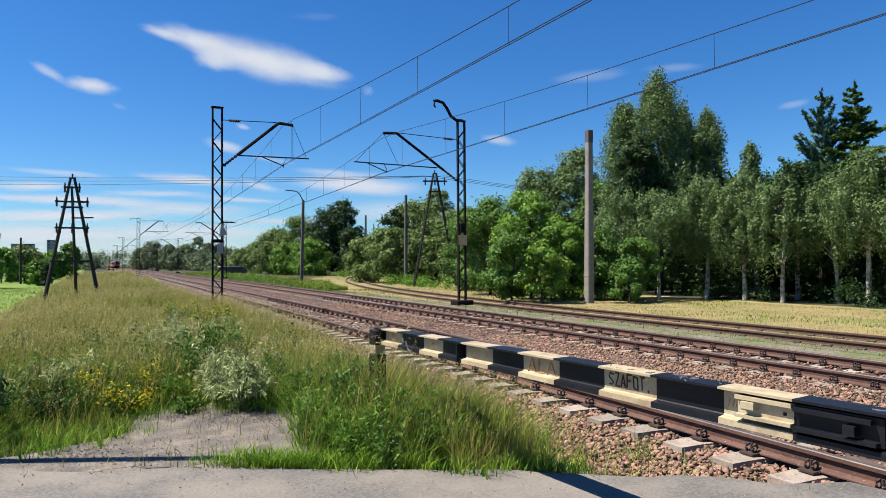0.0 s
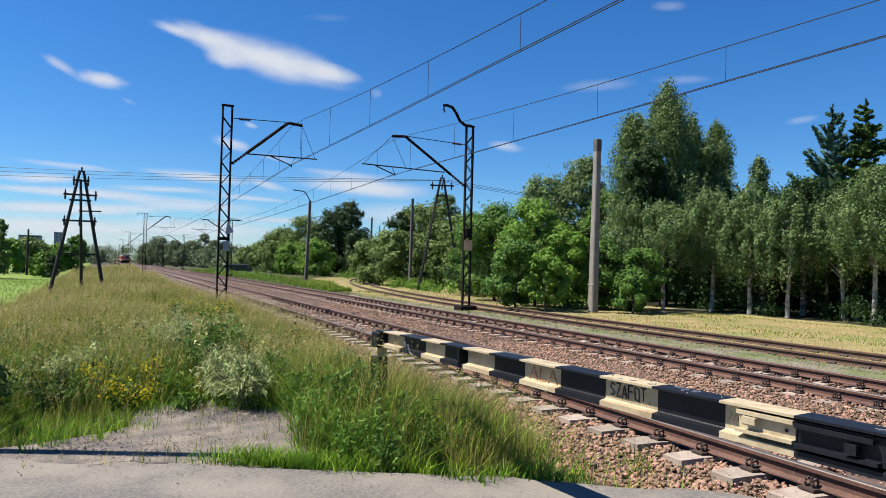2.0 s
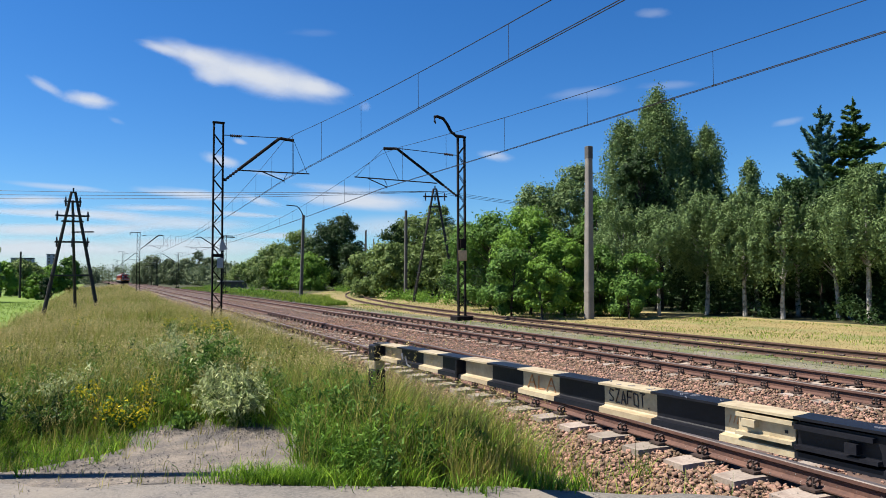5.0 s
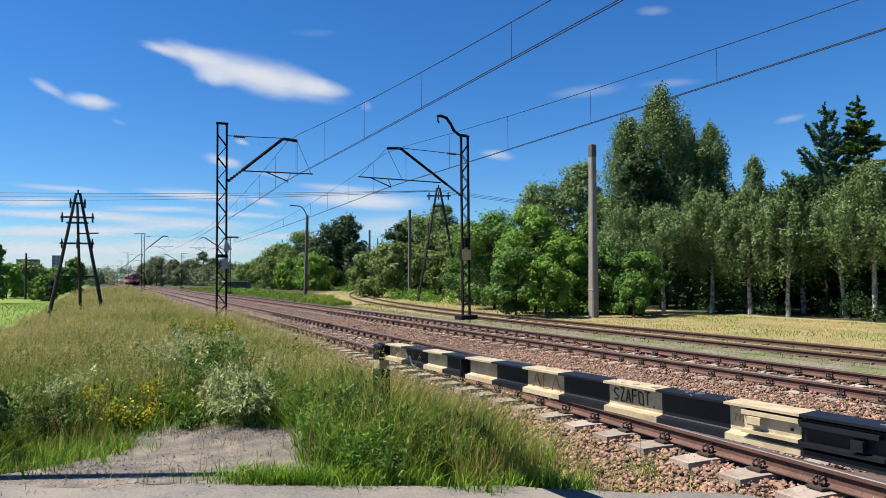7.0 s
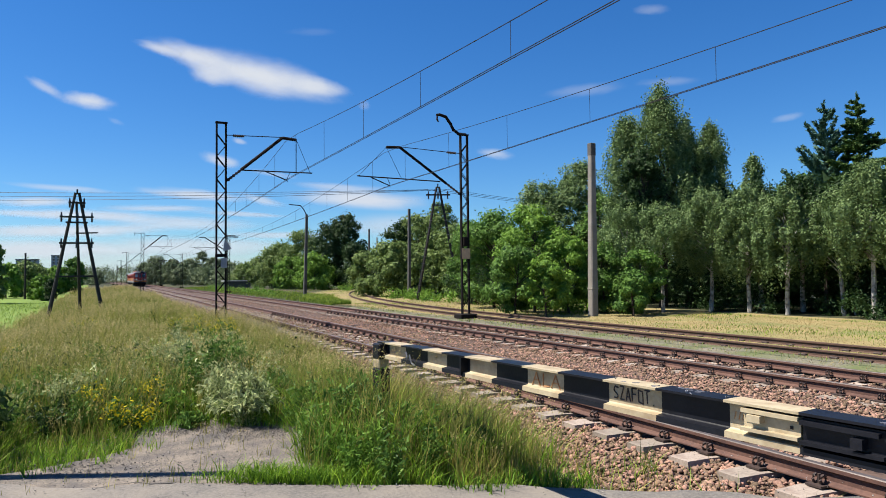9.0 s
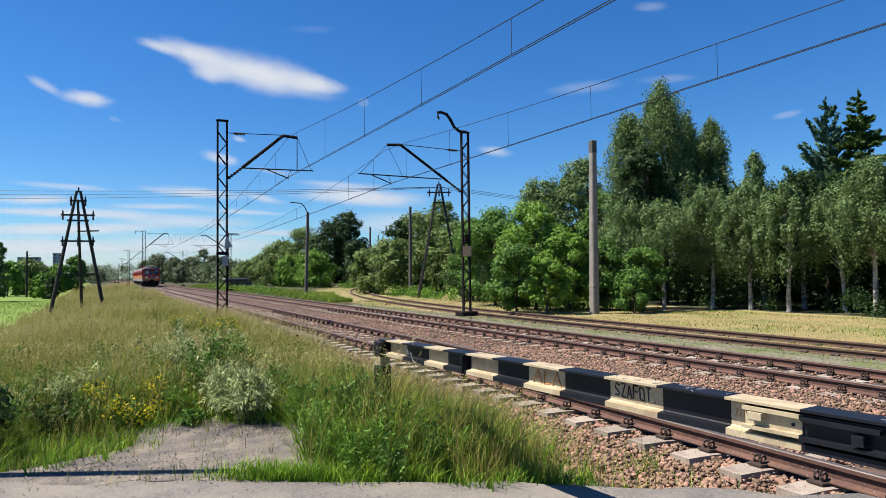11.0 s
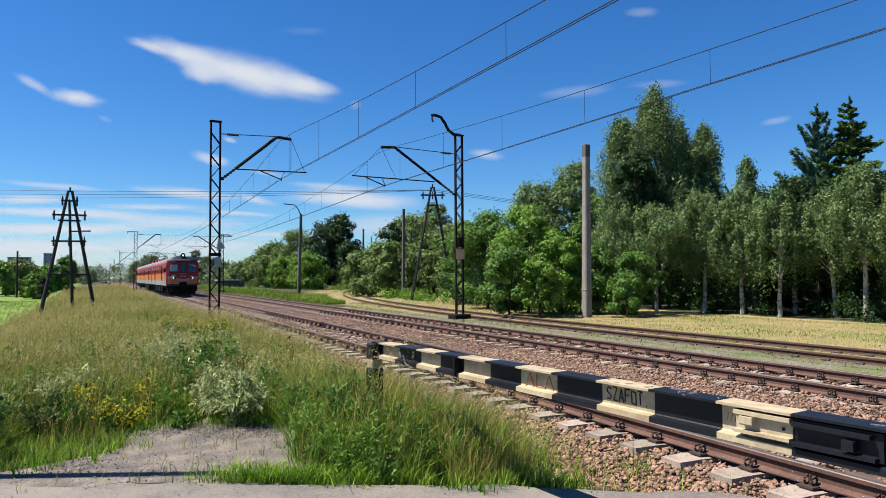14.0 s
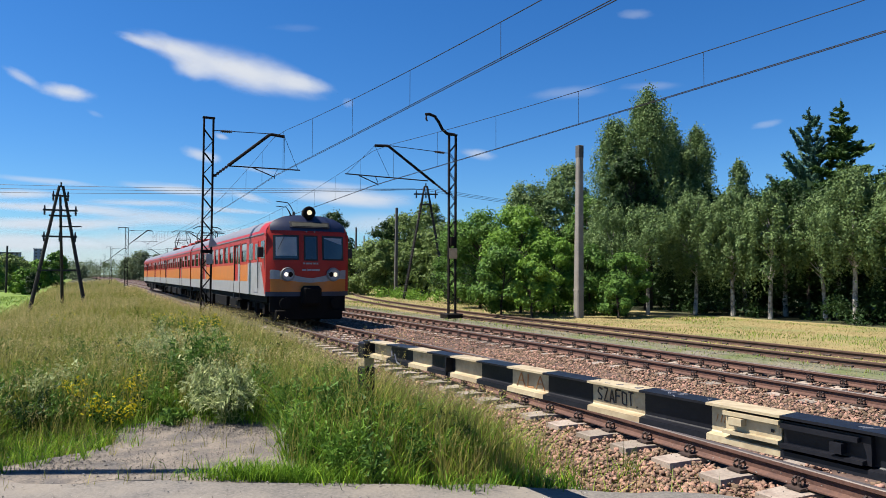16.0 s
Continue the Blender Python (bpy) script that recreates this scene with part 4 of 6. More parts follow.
def cab_front(car):
    def moustache(x):
        return 1.48 + 0.20 * min(1.0, abs(x) / 1.1) ** 1.5

    def band(x):
        return 0.075 + 0.075 * min(1.0, abs(x) / 1.1) ** 1.5
    front_patch("skirt", -1.3, 1.3, flat(0.42), flat(0.95), TRAINBLACK, car, 0.0, 12, 2, 0.06, "black buffer skirt")
    front_patch("lower_strip", -HALF, HALF, flat(0.95), flat(1.10), TRAINBLUE, car, 0.0, 16, 2, label="dark lower strip")
    front_patch("orange_apron", -1.3, 1.3, flat(1.10), lambda x: moustache(x) - band(x), TRAINORANGE, car, 0.006, 16, 2, label="orange front apron")
    front_patch("grey_moustache", -1.31, 1.31, lambda x: moustache(x) - band(x), lambda x: moustache(x) + band(x), TRAINGREY, car, 0.012, 20, 3, label="silver grey stripe dipping under the headlamps")
    front_patch("red_front", -HALF, HALF, flat(1.10), lambda x: roof_z(x) - 0.004, TRAINRED, car, 0.0, 24, 10, label="red painted front")
    front_patch("roof_brow", -1.3, 1.3, lambda x: min(3.15, roof_z(x) - 0.02), roof_z, TRAINBLUE, car, 0.012, 24, 6, label="dark blue roof brow")
    for x0, x1 in ((-1.22, -0.40), (0.40, 1.22)):
        w = front_patch("windscreen_frame", x0, x1, flat(2.16), flat(3.0), RUBBER, car, 0.012, 6, 4)
        front_patch("windscreen", x0 + 0.05, x1 - 0.05, flat(2.21), flat(2.95), PANE, w, 0.02, 6, 4, 0.02)
        # Left panel paints a pale reflection on the glass; right one is a blind.
        front_patch("sun_blind", x0 + 0.08, x1 - 0.08, flat(2.3) if x0 < 0 else (lambda x: 2.93 - 0.22 * min(1, (x - 0.4) / 0.7)), flat(2.93), PALEPANE, w, 0.024, 6, 2, 0.01)
    front_patch("wiper", -1.08, -0.9, lambda x: 2.5 + (x + 1.08) * 2.2, lambda x: 2.53 + (x + 1.08) * 2.2, RUBBER, car, 0.05, 4, 1, 0.015)
    d = front_patch("front_door", -0.3, 0.3, flat(1.75), flat(3.08), TRAINRED, car, 0.014, 4, 4)
    front_patch("door_glass_frame", -0.24, 0.24, flat(2.14), flat(3.0), RUBBER, d, 0.022, 4, 4)
    front_patch("door_glass", -0.19, 0.19, flat(2.19), flat(2.95), PANE, d, 0.03, 4, 4, 0.02)
    front_patch("destination_box", -0.68, 0.68, flat(3.27), flat(3.47), RUBBER, car, 0.07, 8, 2, 0.1, "black destination display box")
    front_patch("display_face", -0.62, 0.62, flat(3.31), flat(3.43), mat("dim_display", (0.09, 0.085, 0.06), rough=0.3, bump=0), car, 0.075, 8, 2, 0.02)
    for s in (-1, 1):
        h = part("headlight", revolve("headlight", [(0.20, -0.05), (0.235, 0.0), (0.235, 0.09), (0.215, 0.11), (0.19, 0.10)], SILVER, 20), car, "silver-rimmed lit headlamp", pose(s * 0.785, front_y(0.785, 1.68) - 0.0, 1.68, 90, 0, 0))
        part("bowl", revolve("bowl", [(0.185, 0.09), (0.185, 0.113)], RUBBER, 18), h, "dim reflector bowl")
        part("lens", revolve("lens", [(0.078, 0.10), (0.07, 0.128)], LAMP if s > 0 else glow("dim_headlamp", (1, 0.88, 0.7), 0.5), 16), h, "glowing lamp", pose(s * 0.055, 0, 0.0))
        part("reflector", revolve("reflector", [(0.185, 0.09), (0.185, 0.122)], TRAINGREY, 16), h)
        part("tail_lamp", revolve("tail_lamp", [(0.085, 0.123), (0.075, 0.135)], TRAINBLACK, 12), h, at=pose(-s * 0.085, 0, 0.0))
        part("buffer", revolve("buffer", [(0.08, 0), (0.08, 0.3), (0.2, 0.3), (0.2, 0.35)], TRAINBLACK, 14), car, at=pose(s * 0.87, 0.2, 1.02 - 0.3, 90, 0, 0))
        part("marker_lamp", revolve("marker_lamp", [(0.025, 0), (0.025, 0.03)], SILVER, 8), car, at=pose(s * 0.14, front_y(0, 3.14) - 0.01, 3.13, 90, 0, 0))
    t = part("roof_headlight", revolve("roof_headlight", [(0.15, -0.35), (0.21, -0.1), (0.22, 0.12), (0.18, 0.14)], TRAINBLACK, 20), car, "black roof headlamp housing", pose(0.02, 0.45, 3.80, 90, 0, 0))
    part("lens", revolve("lens", [(0.085, 0.12), (0.085, 0.148)], TOPLAMP, 18), t, "glowing lamp")
    part("coupler", box("coupler", (-0.34, -0.25, 0.62), (0.34, 0.3, 1.3), TRAINBLACK, 0.1), car)
    part("plough", box("plough", (-1.15, 0.02, 0.16), (1.15, 0.25, 0.5), TRAINBLACK, 0.04), car)
    for x0, x1 in ((-0.26, -0.2), (-0.16, -0.05), (-0.03, 0.04), (0.08, 0.16), (0.19, 0.25)):
        front_patch("lettering_bar", x0, x1, flat(2.02), flat(2.08), TRAINGREY, car, 0.03, 1, 1, 0.01)
    for x0, x1 in ((-0.3, -0.16), (-0.13, 0.02), (0.05, 0.3)):
        front_patch("lettering_bar", x0, x1, flat(1.80), flat(1.86), TRAINGREY, car, 0.03, 1, 1, 0.01)
    part("horn", tube("horn", [(-0.52, 0.55, 3.62), (-0.62, 0.6, 3.85), (-0.7, 0.65, 3.98), (-1.05, 0.65, 4.0)], [0.03, 0.02, 0.015, 0.012], TRAINBLACK, 6), car)


CAR_GAP = 21.3
cars = [rail_car(20.9, "red and orange electric driving car with lit headlamps", True, False),
        rail_car(20.9, "red and orange electric motor car with roof pantographs", False, True),
        rail_car(20.9, "red and orange electric trailer car at the train's tail", False, False)]


def train_front(t):
    return 22.1 + 22.5 * (16.0 - t)


def car_pose(t, k):
    y = train_front(t) + k * CAR_GAP
    x0, x1 = T1 + shift(y), T1 + shift(y + 20.9)
    return pose(x0, y, 0, 0, 0, math.degrees(math.atan2(x0 - x1, 20.9)))


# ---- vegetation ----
LEAFWORDS = {"silvery_birch_leaves": "silvery green", "dark_and_shade_green_leaves": "dark green", "green_leaves": "green", "light_green_leaves": "bright green", "sunlit_green_leaves": "pale green", "haze_tinted_leaves": "haze-tinted green"}


def leaf_tris(c, size, rng, droop=0.0, slim=0.55, facing=None):
    """Three-cornered leaves at the places c, turned roughly to the directions facing: arrays of corners and faces."""
    n = len(c)
    d = rng.normal(size=(n, 3))
    if facing is not None:
        w = facing + rng.normal(size=(n, 3)) * 0.36
        w /= np.linalg.norm(w, axis=1, keepdims=True)
        d -= w * (d * w).sum(1, keepdims=True)
    d[:, 2] -= droop
    d /= np.linalg.norm(d, axis=1, keepdims=True)
    u = np.cross(d, rng.normal(size=(n, 3)) if facing is None else w)
    u /= np.linalg.norm(u, axis=1, keepdims=True)
    s = size * rng.uniform(0.6, 1.4, (n, 1))
    v = np.stack([c - d * s + u * s * slim, c + d * s, c - d * s - u * s * slim], 1).reshape(-1, 3)
    return v, np.arange(n * 3).reshape(-1, 3)


def crown_points(rng, style, h, r, clear, n):
    """Places of leaves in uneven clumps that fill a crown, and the clumps' middles."""
    z0 = h * clear
    k = int((22 + 9 * r + 5 * h) * (1.5 if h > 8 and r < 2.0 else 1.0)) if style == "leafy" else int((30 + 10 * r + 7 * h) * (1.6 if h > 8 else 1.0))
    t = rng.uniform(0, 1, k) ** 0.85
    if style == "birch" and h > 8:
        prof = np.clip(1.15 * (1 - t) ** 0.48, 0.1, 1) * np.clip(0.6 + 2.2 * t, 0, 1) * rng.uniform(0.7, 1.3, k)
    elif style == "birch":
        prof = np.sin(np.pi * np.clip(t * 0.86 + 0.1, 0, 1)) ** 0.7
    else:
        prof = np.sin(np.pi * np.clip(t * 0.80 + 0.16, 0, 1)) ** 0.6
    a = rng.uniform(0, 6.283, k)
    rad = r * prof * np.sqrt(rng.uniform(0.12, 1.05, k))
    c = np.stack([rad * np.cos(a), rad * np.sin(a), z0 + (h - z0) * (0.04 + 0.93 * t)], 1)
    lump = r * (0.24 if style == "leafy" else 0.22 if h > 8 else 0.17) * rng.uniform(0.55, 1.3, k)
    which = rng.integers(0, k, n)
    g = rng.normal(size=(n, 3))
    g /= np.linalg.norm(g, axis=1, keepdims=True)
    g *= rng.uniform(0.25, 1.0, (n, 1)) ** 0.6 * 1.25
    if style == "birch":
        g[:, :2] *= 0.8
        g[:, 2] = g[:, 2] * 1.5 - rng.exponential(0.9, n)
    else:
        g[:, 2] *= 0.8
    p = c[which] + g * lump[which][:, None]
    stray = rng.random(n) < 0.08
    p[stray] += rng.normal(size=(int(stray.sum()), 3)) * r * 0.12
    p[:, 2] = np.maximum(p[:, 2], 0.12)
    out = g / (np.linalg.norm(g, axis=1, keepdims=True) + 1e-6) + 0.5 * p / (np.linalg.norm(p, axis=1, keepdims=True) + 1e-6) * np.array([1.5, 1.5, 0.3]) + np.array([0, 0, 0.35])
    return p, c, out / np.linalg.norm(out, axis=1, keepdims=True)


tree_seed = [0]


def tree(style, x, y, h, r, leaves, bark, n, size, clear):
    tree_seed[0] += 1
    i = tree_seed[0]
    rng = np.random.default_rng(100 + i)
    words = LEAFWORDS[leaves.name]
    if style == "birch":
        label, name, cat = f"{words} drooping birch tree at the wood's edge", "birch_tree", "tree"
    elif clear < 0.07 and h < 6:
        label, name, cat = f"{words} dense bushy shrub growing from the ground", "shrub", "shrub"
    else:
        label, name, cat = f"{words} broadleaf tree with a full uneven crown", "broadleaf_tree", "tree"
    gz = ground_z(x, y)
    tr = thing(name, label, cat, pose(x, y, gz), group="trees along the line")
    if y > 190:
        h, n, size = h * 0.74, int(n * 1.8), size * 0.62
    elif y > 60:
        n, size = int(n * 1.7), size * 0.8
    if y < 45:  # finer, denser foliage where the wood stands near
        n, size = int(n * (2.9 if h > 8 else 2.0)), size * 0.72
    p, c, out = crown_points(rng, style, h, r, clear, n)
    v, f = leaf_tris(p, size, rng, 0.5 if style == "birch" else 0.1, 0.6, out)
    part("crown", mesh_np("crown", v, f, leaves), tr)
    bm = bmesh.new()
    tr_r = max(0.05, h * (0.0165 if style == "birch" else 0.014))
    lean = rng.normal(size=2) * 0.035 * h
    spine = [(lean[0] * q + 0.06 * math.sin(5 * q + i), lean[1] * q, h * 0.9 * q) for q in (0, 0.15, 0.35, 0.6, 0.82, 1.0)]
    spine[0] = (0, 0, -0.2)
    add_tube(bm, spine, [tr_r * 1.25, tr_r, tr_r * 0.85, tr_r * 0.55, tr_r * 0.3, tr_r * 0.1], 7)
    for j in rng.choice(len(c), min(16, len(c)), replace=False):
        q = c[j]
        z = max(0.1, q[2] * 0.72)
        k = min(1.0, z / (h * 0.9))
        s = Vector((lean[0] * k, lean[1] * k, z))
        e = Vector(q)
        mid = s.lerp(e, 0.5) + Vector((0, 0, 0.1 * (e - s).length))
        add_tube(bm, [s, mid, e], [tr_r * 0.38, tr_r * 0.25, tr_r * 0.08], 5)
    part("trunk", bm_mesh("trunk", bm, bark), tr)


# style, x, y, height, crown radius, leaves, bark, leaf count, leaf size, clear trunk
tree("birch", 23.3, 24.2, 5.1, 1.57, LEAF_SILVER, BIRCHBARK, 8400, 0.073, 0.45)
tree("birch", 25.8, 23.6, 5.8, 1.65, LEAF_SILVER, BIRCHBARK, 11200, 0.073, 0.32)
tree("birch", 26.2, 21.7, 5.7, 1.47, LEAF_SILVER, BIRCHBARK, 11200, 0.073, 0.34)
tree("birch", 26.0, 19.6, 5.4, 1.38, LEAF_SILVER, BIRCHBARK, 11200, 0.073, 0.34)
tree("leafy", 28.5, 19.5, 5.6, 1.27, LEAF_DARK_SHADE, BARK, 7000, 0.095, 0.25)
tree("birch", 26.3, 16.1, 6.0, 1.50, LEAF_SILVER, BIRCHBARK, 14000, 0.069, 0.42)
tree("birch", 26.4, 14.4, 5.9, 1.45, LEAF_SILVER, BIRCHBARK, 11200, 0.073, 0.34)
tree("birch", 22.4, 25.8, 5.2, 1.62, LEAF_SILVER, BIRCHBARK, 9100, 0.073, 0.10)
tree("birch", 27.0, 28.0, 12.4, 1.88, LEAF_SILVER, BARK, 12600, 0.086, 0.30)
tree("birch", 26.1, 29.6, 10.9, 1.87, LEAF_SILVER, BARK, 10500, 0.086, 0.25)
tree("leafy", 25.3, 27.7, 9.0, 1.22, LEAF_DARK_SHADE, BARK, 7000, 0.086, 0.20)
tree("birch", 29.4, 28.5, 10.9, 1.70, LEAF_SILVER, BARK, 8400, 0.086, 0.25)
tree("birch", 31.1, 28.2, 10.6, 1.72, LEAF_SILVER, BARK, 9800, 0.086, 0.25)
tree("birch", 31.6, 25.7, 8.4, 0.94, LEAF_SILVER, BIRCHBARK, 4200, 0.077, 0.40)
tree("leafy", 34.8, 25.3, 7.3, 1.61, LEAF_MID, BARK, 7000, 0.095, 0.20)
tree("leafy", 39.1, 23.2, 7.1, 1.93, LEAF_DARK_SHADE, BARK, 7000, 0.095, 0.20)
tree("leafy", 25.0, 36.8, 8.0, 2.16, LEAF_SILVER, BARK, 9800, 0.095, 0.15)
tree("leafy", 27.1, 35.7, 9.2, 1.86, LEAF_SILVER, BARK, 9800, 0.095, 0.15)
tree("leafy", 27.4, 33.4, 6.9, 1.60, LEAF_MID, BARK, 7000, 0.095, 0.10)
tree("leafy", 18.4, 27.8, 5.2, 1.73, LEAF_LIGHT, BARK, 11200, 0.095, 0.08)
tree("leafy", 19.1, 33.0, 5.4, 2.00, LEAF_MID, BARK, 11200, 0.103, 0.06)
tree("leafy", 19.3, 26.2, 3.8, 1.36, LEAF_LIGHT, BARK, 8400, 0.086, 0.06)
tree("leafy", 16.5, 26.5, 3.3, 1.18, LEAF_MID, BARK, 7000, 0.086, 0.05)
tree("leafy", 21.3, 39.7, 5.4, 1.72, LEAF_MID, BARK, 7000, 0.103, 0.05)
tree("leafy", 20.8, 25.5, 3.3, 1.14, LEAF_MID, BARK, 7000, 0.077, 0.05)
tree("leafy", 20.3, 22.9, 1.9, 0.85, LEAF_MID, BARK, 4500, 0.08, 0.05)
tree("leafy", 21.4, 23.6, 2.9, 1.1, LEAF_MID, BARK, 5000, 0.08, 0.05)
# Second row added to thicken the canopy; most carry shade in dark leaves.
tree("birch", 28.3, 22.6, 6.2, 1.6, LEAF_DARK_SHADE, BIRCHBARK, 7000, 0.08, 0.3)
tree("birch", 28.4, 20.6, 6.4, 1.6, LEAF_DARK_SHADE, BIRCHBARK, 7000, 0.08, 0.3)
tree("birch", 28.2, 18.0, 6.0, 1.6, LEAF_DARK_SHADE, BIRCHBARK, 7000, 0.08, 0.28)
tree("birch", 28.6, 15.6, 6.6, 1.7, LEAF_DARK_SHADE, BIRCHBARK, 7000, 0.08, 0.3)
tree("birch", 27.2, 17.9, 5.3, 1.3, LEAF_SILVER, BIRCHBARK, 7000, 0.073, 0.36)
tree("birch", 28.0, 13.0, 6.2, 1.7, LEAF_DARK_SHADE, BIRCHBARK, 7000, 0.08, 0.3)
tree("leafy", 16.9, 24.6, 2.8, 0.85, LEAF_LIGHT, BARK, 6300, 0.077, 0.12)
tree("leafy", 26.5, 60.5, 7.8, 2.80, LEAF_MID_SUNLIT, BARK, 7000, 0.136, 0.10)
tree("leafy", 30.2, 63.1, 9.4, 2.14, LEAF_MID_SUNLIT, BARK, 4900, 0.144, 0.20)
tree("leafy", 24.7, 61.4, 7.1, 2.01, LEAF_DARK_SHADE, BARK, 4900, 0.136, 0.10)
tree("leafy", 22.8, 57.9, 5.1, 2.36, LEAF_MID_SUNLIT, BARK, 6300, 0.128, 0.04)
tree("leafy", 21.4, 60.8, 4.1, 1.95, LEAF_MID_SUNLIT, BARK, 5600, 0.136, 0.03)
tree("leafy", 27.4, 57.9, 5.8, 2.71, LEAF_MID_SUNLIT, BARK, 7000, 0.128, 0.04)
tree("leafy", 27.1, 53.6, 6.3, 2.03, LEAF_MID_SUNLIT, BARK, 5600, 0.120, 0.04)
tree("leafy", 24.9, 56.9, 4.0, 2.31, LEAF_MID_SUNLIT, BARK, 6300, 0.120, 0.03)
tree("leafy", 32.0, 101.2, 11.9, 3.20, LEAF_DARK_SHADE, BARK, 8400, 0.192, 0.02)
tree("leafy", 29.1, 101.5, 10.3, 3.00, LEAF_DARK_SHADE, BARK, 7000, 0.192, 0.02)
tree("leafy", 31.5, 95.9, 7.0, 2.37, LEAF_DARK_SHADE, BARK, 4900, 0.192, 0.02)
tree("leafy", 27.5, 111.2, 9.6, 3.80, LEAF_MID_SUNLIT, BARK, 7000, 0.208, 0.02)
tree("leafy", 25.3, 118.9, 7.8, 3.80, LEAF_MID_SUNLIT, BARK, 6300, 0.216, 0.02)
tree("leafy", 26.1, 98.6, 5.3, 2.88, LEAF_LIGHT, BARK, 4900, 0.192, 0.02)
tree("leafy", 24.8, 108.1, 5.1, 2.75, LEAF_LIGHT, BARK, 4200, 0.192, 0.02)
tree("leafy", 24.8, 130.4, 6.0, 3.25, LEAF_MID_SUNLIT, BARK, 4200, 0.224, 0.02)
tree("leafy", 25.1, 154.7, 5.2, 3.05, LEAF_MID_SUNLIT, BARK, 3080, 0.240, 0.02)
# Some of these far left-hand trees get lighter leaves in place of haze.
tree("leafy", -8.2, 148.7, 7.0, 2.0, LEAF_MID, BARK, 4200, 0.240, 0.02)
tree("leafy", -11.3, 148.0, 5.4, 2.1, LEAF_LIGHT, BARK, 3500, 0.240, 0.02)
tree("leafy", -14.5, 135.1, 5.8, 3.31, LEAF_MID_SUNLIT, BARK, 4900, 0.224, 0.02)
tree("leafy", -16.3, 124.8, 5.3, 2.31, LEAF_LIGHT, BARK, 3500, 0.224, 0.02)
tree("leafy", -9.7, 104.9, 3.5, 1.53, LEAF_LIGHT, BARK, 2800, 0.176, 0.02)
tree("leafy", -13.5, 95.6, 7.2, 1.22, LEAF_MID_SUNLIT, BARK, 3500, 0.176, 0.10)
tree("leafy", -8.1, 99.6, 2.8, 0.87, LEAF_DARK_SHADE, BARK, 1680, 0.160, 0.03)
tree("leafy", -16.3, 97.0, 6.0, 2.71, LEAF_MID_SUNLIT, BARK, 4200, 0.176, 0.06)
tree("leafy", 10.6, 245.2, 13.0, 4.19, LEAF_FAR_HAZE, BARK, 3080, 0.400, 0.02)
tree("leafy", 15.1, 237.5, 11.3, 3.36, LEAF_FAR_HAZE, BARK, 2520, 0.400, 0.02)
tree("leafy", 7.0, 252.5, 10.5, 3.12, LEAF_FAR_HAZE, BARK, 2240, 0.400, 0.02)
tree("leafy", 19.5, 224.2, 10.9, 3.56, LEAF_FAR_HAZE, BARK, 2800, 0.360, 0.02)
tree("leafy", 23.6, 227.8, 14.7, 2.55, LEAF_FAR_HAZE, BARK, 1959, 0.360, 0.02)
tree("leafy", 25.0, 210.4, 10.8, 3.39, LEAF_FAR_HAZE, BARK, 2800, 0.360, 0.02)
tree("leafy", 27.8, 197.9, 8.7, 2.90, LEAF_FAR_HAZE, BARK, 2520, 0.336, 0.02)
tree("leafy", 15.2, 209.6, 7.2, 2.31, LEAF_FAR_HAZE, BARK, 1680, 0.336, 0.02)
tree("leafy", 21.3, 201.1, 6.8, 2.25, LEAF_FAR_HAZE, BARK, 1680, 0.336, 0.02)
tree("leafy", -11.5, 395.1, 9.1, 4.75, LEAF_FAR_HAZE, BARK, 1400, 0.600, 0.02)



